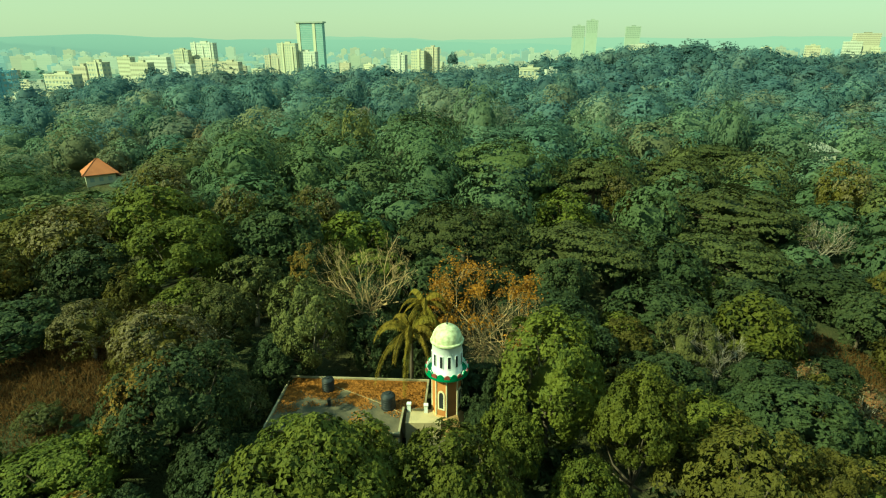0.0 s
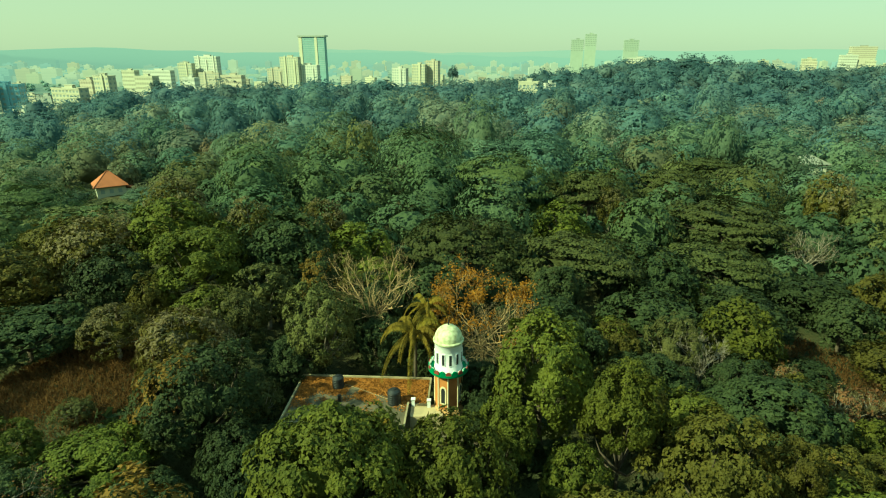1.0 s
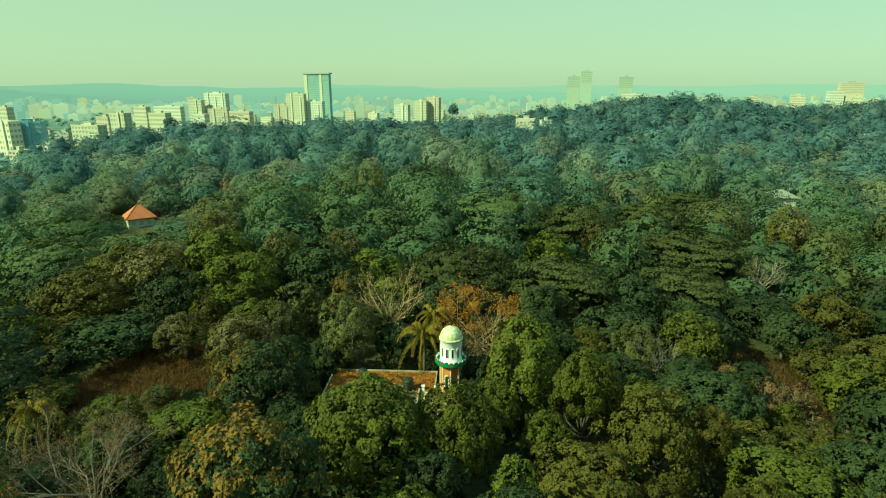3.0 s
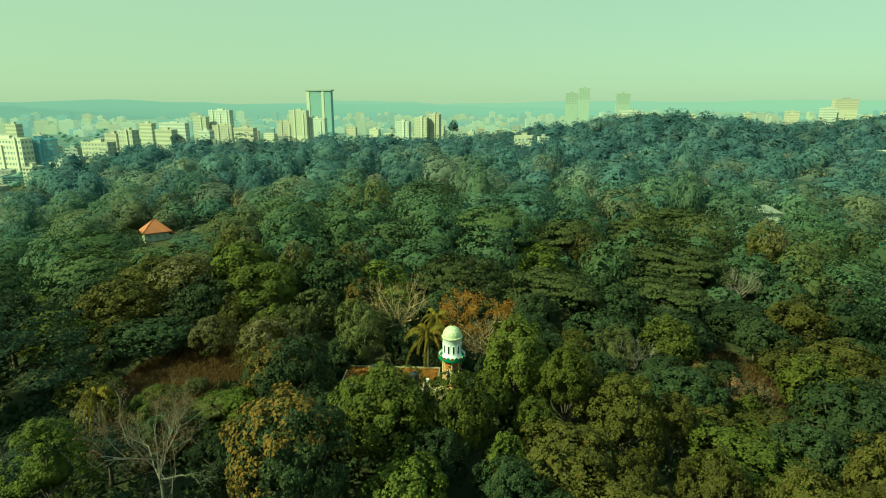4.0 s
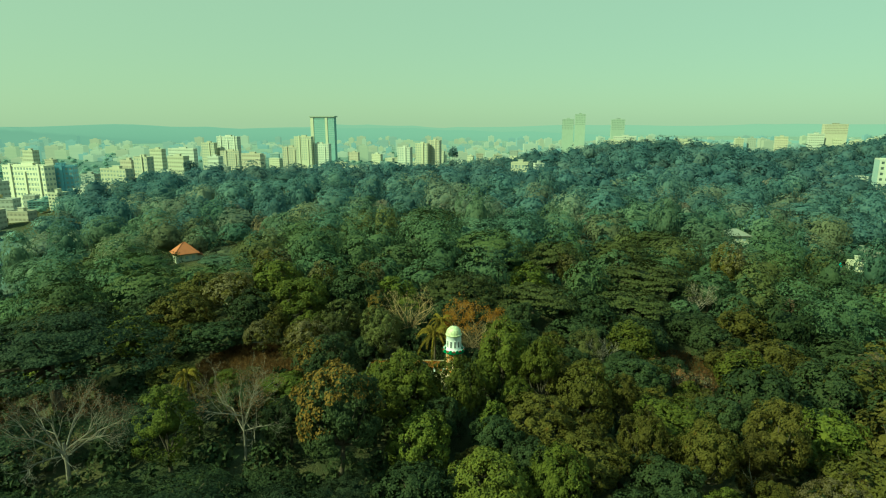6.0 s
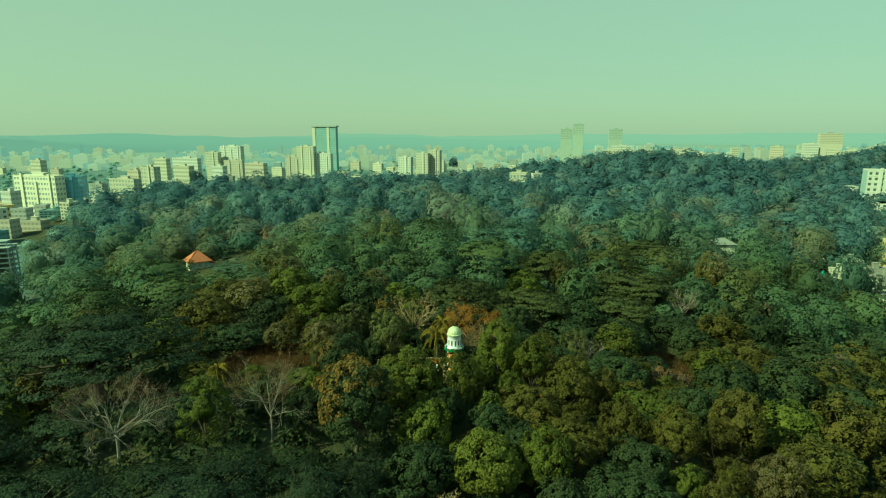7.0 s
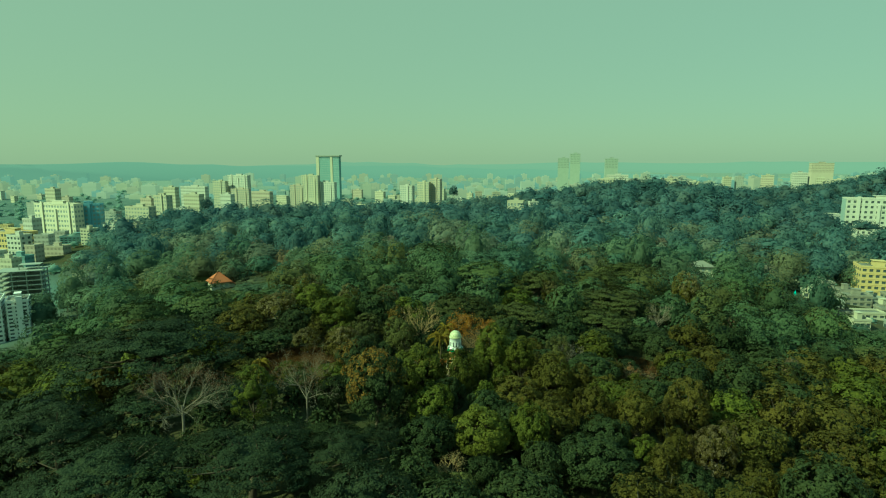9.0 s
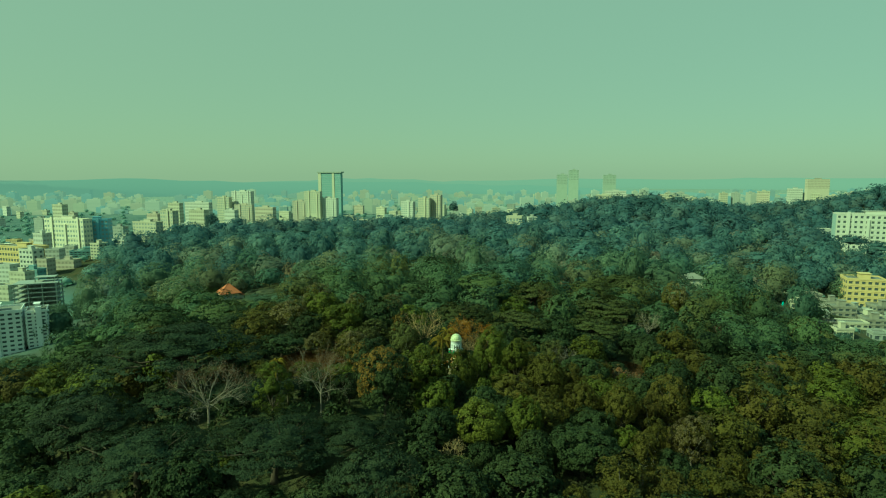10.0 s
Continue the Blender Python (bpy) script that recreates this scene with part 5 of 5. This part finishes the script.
def office_tower(x, y, w, d, top, turn):
    """A glassy slab with pale upright strips under an overhanging cap."""
    base = ground_height(x, y) - 1.0
    ob = new("office_tower")
    ob.matrix_basis = pose(x, y, base, 0, 0, turn)
    tagged(ob, "tall glassy teal office tower with pale strips and flat cap", "building", "buildings of the city")
    h = top - base
    g = Geo()
    g.box(-w / 2, 0, 0, w / 2, d, h)
    part("wall", g, WALLS["teal"], ob)
    g = Geo()
    g.box(-w / 2 - 2.4, -2.0, h, w / 2 + 2.4, d + 2.0, h + 2.6)
    part("cap", g, WALLS["grey"], ob, "flat overhanging roof slab")
    for x0, x1 in ((-w / 2 - 0.4, -w / 2 + 6.5), (w * 0.12, w * 0.22)):
        g = Geo()
        g.box(x0, -0.9, 0, x1, 0.02, h)
        part("strip", g, WALLS["cream"], ob, "pale upright wall strip")
    g = Geo()
    g.box(-w / 2 - 0.1, -0.35, -0.3, w / 2 + 0.1, 0.02, 0.3)
    spandrel = g.mesh("spandrel", WALLS["blue"])
    for k in range(8, 24):
        part("spandrel", spandrel, None, ob, at=pose(0, 0, h * k / 24))


# near edge of the city: the blocks that can be told apart
block(-206, 145, 25, 14, -7.2, 10, 31, "chalk", bay=2.9)
block(-191, 155, 8, 11, -8.4, 10, 31, "chalk", bay=3.0)
block(-376, 457, 50, 10, 12.0, 8, -17, "ivory", bay=3.6)
block(-349, 463, 24, 12, 10.8, 8, 12, "azure", bay=3.6)
block(-366, 378, 42, 14, -5.5, 4, -20, "yellow", bay=3.4)
block(-395, 400, 20, 14, -9.0, 4, -8, "ivory", bay=3.4)
block(-322, 402, 26, 14, -12.5, 3, 10, "teal", bay=3.4)
block(-298, 420, 15, 12, -6.5, 4, -14, "ivory", bay=3.4)
block(-345, 867, 42, 8, 28.0, 15, -24, "white", bay=3.6)
block(-374, 862, 24, 8, 18.5, 12, -17, "cream", bay=3.6)
block(-338, 855, 34, 6, 6.0, 10, -16, "pink", bay=3.6)
block(-232, 897, 32, 8, 27.0, 15, -20, "cream", bay=3.8)
block(-206, 895, 38, 8, 15.5, 12, -21, "white", bay=3.8)
block(-256, 905, 28, 8, 10.0, 11, -17, "pink", bay=3.8)
office_tower(-250, 1147, 54, 9, 61.0, -18)
block(-60, 797, 21, 8, 13.5, 12, -24, "white", bay=3.6)
block(-35, 827, 20, 8, 18.0, 12, -23, "cream", bay=3.6)
block(-16, 830, 18, 8, 22.5, 14, -24, "pink", bay=3.6)
block(265, 1197, 24, 8, 56.0, 24, -12, "mist", ribbons=True, name="apartment_tower")
block(289, 1190, 22, 8, 66.0, 26, -14, "mist", ribbons=True, name="apartment_tower")
block(372, 1197, 28, 12, 55.0, 24, -12, "mist", ribbons=True, name="apartment_tower")
block(372, 392, 58, 16, 19.5, 9, -24, "white", side=("left", "blue"), bay=4.2)
block(240.5, 221, 19, 14, -6.3, 5, -20, "yellow", bay=3.4)
block(256, 212, 15, 12, -13.5, 3, -22, "cream", bay=3.4)
block(208, 192, 12, 9, -15.5, 2, -14, "drab", bay=3.2)
block(222, 189, 10, 9, -20.0, 2, 4, "cream", bay=3.2)
block(196, 197, 10, 8, -19.0, 2, -20, "drab", bay=3.2, head=False)
block(214, 176, 11, 8, -18.5, 2, -12, "drab", bay=3.2)
block(200, 172, 12, 7, -20.0, 1, -8, "cream", bay=3.2, head=False)
block(190, 184, 9, 7, -23.0, 1, -18, "grey", bay=3.2, head=False)
block(228, 176, 10, 8, -17.0, 2, -3, "grey", bay=3.2)
block(236, 198, 12, 9, -17.0, 3, -4, "drab", bay=3.2)
block(210, 160, 10, 7, -21.0, 1, -10, "drab", bay=3.2, head=False)
block(213, 226, 11, 8, -19.0, 2, -6, "drab", bay=3.2)
LANE = random.Random(29)
SHACKS = [(208, 192), (222, 189), (196, 197), (214, 176), (200, 172), (190, 184), (228, 176), (236, 198), (210, 160), (213, 226), (236, 221), (251, 212)]
for _ in range(60):
    sx, sy = LANE.uniform(173, 250), LANE.uniform(150, 212)
    if any(abs(sx - a) < 10 and abs(sy - b) < 9 for a, b in SHACKS):
        continue
    SHACKS.append((sx, sy))
    floors = LANE.choice([1, 1, 2])
    block(sx, sy, LANE.uniform(6, 9), LANE.uniform(5, 7), ground_height(sx, sy) + 0.6 + 3.0 * floors, floors, LANE.uniform(-30, 10), LANE.choice(["drab", "drab", "grey", "cream", "drab"]), bay=2.8, head=LANE.random() < 0.3)
block(70, 487, 16, 10, 11.8, 3, -16, "cream", bay=3.2)
block(92, 505, 9, 8, 9.5, 2, 4, "white", bay=3.2)
block(378, 482, 34, 10, -1.5, 2, -6, "white", bay=4.0, head=False)
block(408, 470, 16, 10, -5.0, 2, 4, "blue", bay=4.0, head=False)
block(640, 945, 22, 18, 29.0, 14, -19, "white", ribbons=True)
block(420, 985, 30, 18, 18.0, 11, -18, "cream", ribbons=True)
block(470, 1015, 34, 18, 12.0, 11, -18, "grey", ribbons=True)
block(975, 1397, 50, 24, 44.0, 18, -16, "pink", ribbons=True)
block(330, 1010, 40, 18, 24.0, 13, -17, "white", ribbons=True)
block(305, 1000, 30, 14, 17.0, 11, -20, "cream", ribbons=True)
ROW = random.Random(43)
for k in range(19):
    rx = 396 + 29 * k + ROW.uniform(-9, 9)
    floors = ROW.choice([7, 8, 9, 10, 11, 13])
    block(rx, 985 + ROW.uniform(-30, 60), ROW.uniform(13, 25), ROW.uniform(8, 13), ROW.uniform(3, 9) + 0.018 * (rx - 390) + 1.5 * (floors - 7), floors, ROW.uniform(-30, -10), ROW.choice(["cream", "white", "cream", "pink", "grey"]), ribbons=True)
roofed_house(130, 199, 10, 8, -0.6, 1.9, -6, ROOFING, "cream", "low house with a grey hipped roof among trees")
roofed_house(-113.5, 186, 8.6, 8.2, -5.6, -1.2, 34, TILE, "cream", "old house with a hipped orange tile roof among trees", wing=True)
roofed_house(238, 420, 6, 7, 1.5, 4.6, 0, WALLS["white"], "white", "small white gabled house among trees")
roofed_house(246, 421, 6, 7, 1.5, 4.4, 0, WALLS["white"], "white", "small white gabled house among trees")


def concrete_frame(x, y, w, d, top, turn):
    """An unfinished concrete building: slabs on columns."""
    base = ground_height(x, y) - 0.5
    ob = new("unfinished_building")
    ob.matrix_basis = pose(x, y, base, 0, 0, turn)
    tagged(ob, "unfinished concrete frame with open floors on columns", "building")
    h = top - base
    n = 9
    for k in range(1, n + 1):
        g = Geo()
        z = h * k / n
        g.box(-w / 2, -d / 2, z - 0.3, w / 2, d / 2, z)
        part("slab", g, WALLS["grey"], ob)
    for cx in np.linspace(-w / 2 + 0.8, w / 2 - 0.8, 4):
        for cy in np.linspace(-d / 2 + 0.8, d / 2 - 0.8, 3):
            g = Geo()
            g.box(cx - 0.25, cy - 0.25, 0, cx + 0.25, cy + 0.25, h - 0.3)
            part("column", g, WALLS["grey"], ob)
    g = Geo()
    g.box(-w * 0.05, -d * 0.2, h + 2.5, w * 0.42, d * 0.3, h + 2.8)
    part("head_slab", g, WALLS["grey"], ob)
    for cx, cy in ((-w * 0.03, -d * 0.18), (w * 0.4, -d * 0.18), (-w * 0.03, d * 0.28), (w * 0.4, d * 0.28)):
        g = Geo()
        g.box(cx - 0.2, cy - 0.2, h, cx + 0.2, cy + 0.2, h + 2.5)
        part("column", g, WALLS["grey"], ob)


concrete_frame(-237, 222, 22, 14, -6.5, 20)


def shrine(x, y, top):
    """A small white shrine under a turquoise spire."""
    base = ground_height(x, y) - 0.3
    ob = new("shrine")
    ob.matrix_basis = pose(x, y, base)
    tagged(ob, "small white shrine with a turquoise pointed spire", "shrine")
    h = top - base
    g = Geo()
    g.lathe([(0, 0), (1.9, 0), (1.9, h - 5.4), (2.1, h - 5.2), (2.1, h - 4.9), (0, h - 4.9)], 8)
    part("wall", g, WALLS["white"], ob)
    g = Geo()
    g.lathe([(1.9, h - 4.9), (1.2, h - 3.2), (0.5, h - 1.2), (0.12, h - 0.2), (0, h)], 8)
    part("spire", g, stained("turquoise_paint", (0.05, 0.42, 0.36), (0.04, 0.28, 0.25), 0.8, 0.5, 0.4, 4, 0.1), ob, "turquoise pointed spire")


shrine(178, 196, -13.0)


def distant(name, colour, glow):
    """The outermost quarters, a plain backdrop; its glow paints in the thick haze."""
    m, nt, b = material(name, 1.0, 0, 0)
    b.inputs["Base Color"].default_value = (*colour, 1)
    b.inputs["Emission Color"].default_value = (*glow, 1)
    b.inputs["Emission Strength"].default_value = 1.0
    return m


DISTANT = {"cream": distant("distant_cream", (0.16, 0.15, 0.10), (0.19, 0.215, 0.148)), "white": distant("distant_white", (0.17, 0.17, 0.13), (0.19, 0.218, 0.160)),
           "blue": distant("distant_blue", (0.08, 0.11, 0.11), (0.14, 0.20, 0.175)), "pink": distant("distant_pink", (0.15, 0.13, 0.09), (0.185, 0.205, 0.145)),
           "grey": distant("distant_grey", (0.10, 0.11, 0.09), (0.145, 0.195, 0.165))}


# taller flats that rise out of the low quarter beyond the wood
FLATS = [(-303, 469, 30, 8.0, 7, "cream", False), (-320, 551, 18, 14.0, 9, "cream", False), (-346, 570, 16, 9.6, 8, "pink", True), (-320, 631, 24, 10.5, 8, "cream", True),
         (-315, 731, 18, 4.5, 6, "white", True), (-284, 792, 33, 5.1, 6, "pink", True), (-458, 863, 24, 8.9, 7, "cream", True), (-441, 914, 53, 7.5, 7, "white", True),
         (-553, 712, 19, 13.8, 9, "cream", True), (-298, 377, 10, -3.0, 5, "cream", False), (-284, 388, 13, -1.0, 5, "white", False), (-272, 402, 13, -2.0, 5, "cream", True),
         (-334, 346, 15, -4.0, 5, "white", False), (-381, 427, 12, 0.7, 6, "white", True)]
for fx, fy, fw, ftop, floors, paint, plain in FLATS:
    block(fx, fy, fw, 9, ftop, floors, -19, paint, bay=3.6, ribbons=plain)


def far_city():
    rng = random.Random(17)
    spots = []
    paints = ["cream", "white", "cream", "cream", "pink", "blue", "grey", "white"]
    known = ((-345, 867), (-230, 897), (-250, 1147), (-35, 827), (280, 1197), (372, 1197), (612, 947), (536, 997), (880, 1097))
    for _ in range(4000):
        if len(spots) >= 95:
            break
        y = rng.uniform(560, 1150)
        half = 0.80 * (y + 103)
        x = rng.uniform(-half, half)
        if not (x < -300 and y > 540 or y > 660 and x < -60 or y > 860) or in_wood(x, y) or any(abs(x - a) < 30 and abs(y - b) < 26 for a, b in spots):
            continue
        if any(abs(x - a) < 60 and abs(y - b) < 40 for a, b in known) or any(abs(x - f[0]) < 34 and abs(y - f[1]) < 22 for f in FLATS) or x < -420 and rng.random() < 0.7:
            continue
        spots.append((x, y))
        storeys = rng.choice([2, 3, 4, 5, 5, 6, 7])
        block(x, y, rng.uniform(12, 28), rng.uniform(6, 9), ground_height(x, y) + 0.5 + storeys * 3.2, storeys, rng.uniform(-38, 2), rng.choice(paints), ribbons=True, head=rng.random() < 0.4)
    for _ in range(330):
        y = rng.uniform(270, 560)
        x = rng.uniform(-0.8 * (y + 103), -300)
        if any(abs(x - a) < 15 and abs(y - b) < 13 for a, b in spots) or any(abs(x - f[0]) < 16 + f[2] / 2 and abs(y - f[1]) < 18 for f in FLATS) or any(abs(x - a) < 36 and abs(y - b) < 24 for a, b in ((-376, 457), (-350, 466), (-366, 378), (-322, 402), (-298, 420), (-395, 400))):
            continue
        spots.append((x, y))
        storeys = rng.choice([2, 3, 3, 4, 4])
        block(x, y, rng.uniform(8, 17), rng.uniform(6, 9), ground_height(x, y) + 0.5 + storeys * 3.2, storeys, rng.uniform(-34, 4), rng.choice(["cream", "white", "yellow", "cream", "teal", "pink", "cream"]), ribbons=True, head=rng.random() < 0.3)
    # the farthest quarters, too small to tell apart
    heaps = {}
    for _ in range(800):
        y = 1150 + 1200 * rng.random() ** 1.3
        x = rng.uniform(-0.85 * (y + 103), 0.85 * (y + 103))
        if any(abs(x - a) < 60 and abs(y - b) < 40 for a, b in known):
            continue
        g = heaps.setdefault(rng.choice(["cream", "white", "blue", "pink", "grey"]), Geo())
        w, d, h = rng.uniform(12, 34), rng.uniform(10, 20), rng.choice([7, 9, 10, 13, 13, 16, 20, 32]) * rng.uniform(0.9, 1.1)
        z = ground_height(x, y) - 1
        g.box(x - w / 2, y, z, x + w / 2, y + d, z + h)
        g.box(x - w * 0.15, y + d * 0.3, z + h, x + w * 0.2, y + d * 0.7, z + h + 3)
        for k in range(1, int(h / 3.2)):
            g.box(x - w / 2 - 0.3, y - 0.3, z + k * 3.2 - 0.3, x + w / 2 + 0.3, y + d + 0.3, z + k * 3.2 + 0.3)
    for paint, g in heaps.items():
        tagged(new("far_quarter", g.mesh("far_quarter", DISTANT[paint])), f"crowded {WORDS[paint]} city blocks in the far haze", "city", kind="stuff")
    return spots


CITY = far_city()


def city_trees():
    """Street trees and wooded strips between the blocks."""
    rng = np.random.default_rng(51)
    quads, masses, faces = [], [], []
    for k in range(1300):
        y = rng.uniform(200, 1500)
        half = 0.80 * (y + 103)
        x = rng.uniform(-half, half)
        left = x < -190 - 0.1 * (y - 250) or y > 570 and x < -80
        if k % 11 == 0:
            x, y = rng.uniform(172, 255), rng.uniform(150, 245)
        elif not (left or y > 810) or in_wood(x, y) or any(abs(x - a) < 14 and -8 < y - b < 18 for a, b in CITY):
            continue
        if any(abs(x - a) < 7 and -3 < y - b < 9 for a, b in SHACKS):
            continue
        r = rng.uniform(5, 9) if k % 11 else rng.uniform(1.8, 3.2)
        q, (p, f) = mass_crown("broad", 60, 0.24, rng, 0.3, BALL_TINY, 0.88)
        grow, stand = np.array([r, r, r * rng.uniform(0.5, 0.75)]), np.array([x, y, ground_height(x, y) - 2])
        quads.append(q * grow + stand)
        masses.append(p * grow + stand)
        faces.append(f + len(p) * len(faces))
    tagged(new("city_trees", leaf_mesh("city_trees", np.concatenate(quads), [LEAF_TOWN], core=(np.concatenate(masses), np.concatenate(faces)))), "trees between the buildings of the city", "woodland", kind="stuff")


city_trees()


def backdrop():
    """Low hazy ranges that close the view all round."""
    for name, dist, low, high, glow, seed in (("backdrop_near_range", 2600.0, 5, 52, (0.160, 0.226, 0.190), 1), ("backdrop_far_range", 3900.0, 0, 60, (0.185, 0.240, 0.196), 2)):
        g = Geo()
        n = 240
        vs = []
        for k in range(n):
            a = 2 * math.pi * k / n
            x, y = dist * math.cos(a), dist * math.sin(a)
            h = low + (high - low) * (0.5 + 0.5 * noise.noise((x * 0.0011, y * 0.0011, seed)) + 0.18 * noise.noise((x * 0.006, y * 0.006, seed)))
            if name == "backdrop_near_range":
                h -= 34 * max(0.0, min(1.0, (x / dist + 0.25) * 1.6))
            vs += [(x, y, -40), (x, y, h), (x * 1.06, y * 1.06, -40)]
        fs = []
        for k in range(n):
            i, j = 3 * k, 3 * ((k + 1) % n)
            fs += [(i, j, j + 1, i + 1), (i + 1, j + 1, j + 2, i + 2)]
        g.add(vs, fs)
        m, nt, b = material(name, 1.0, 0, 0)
        # the hills' emission stands in for the haze before them
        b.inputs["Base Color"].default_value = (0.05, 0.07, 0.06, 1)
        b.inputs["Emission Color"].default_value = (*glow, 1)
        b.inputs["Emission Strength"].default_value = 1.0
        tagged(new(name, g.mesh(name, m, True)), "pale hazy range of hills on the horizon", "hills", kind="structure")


backdrop()
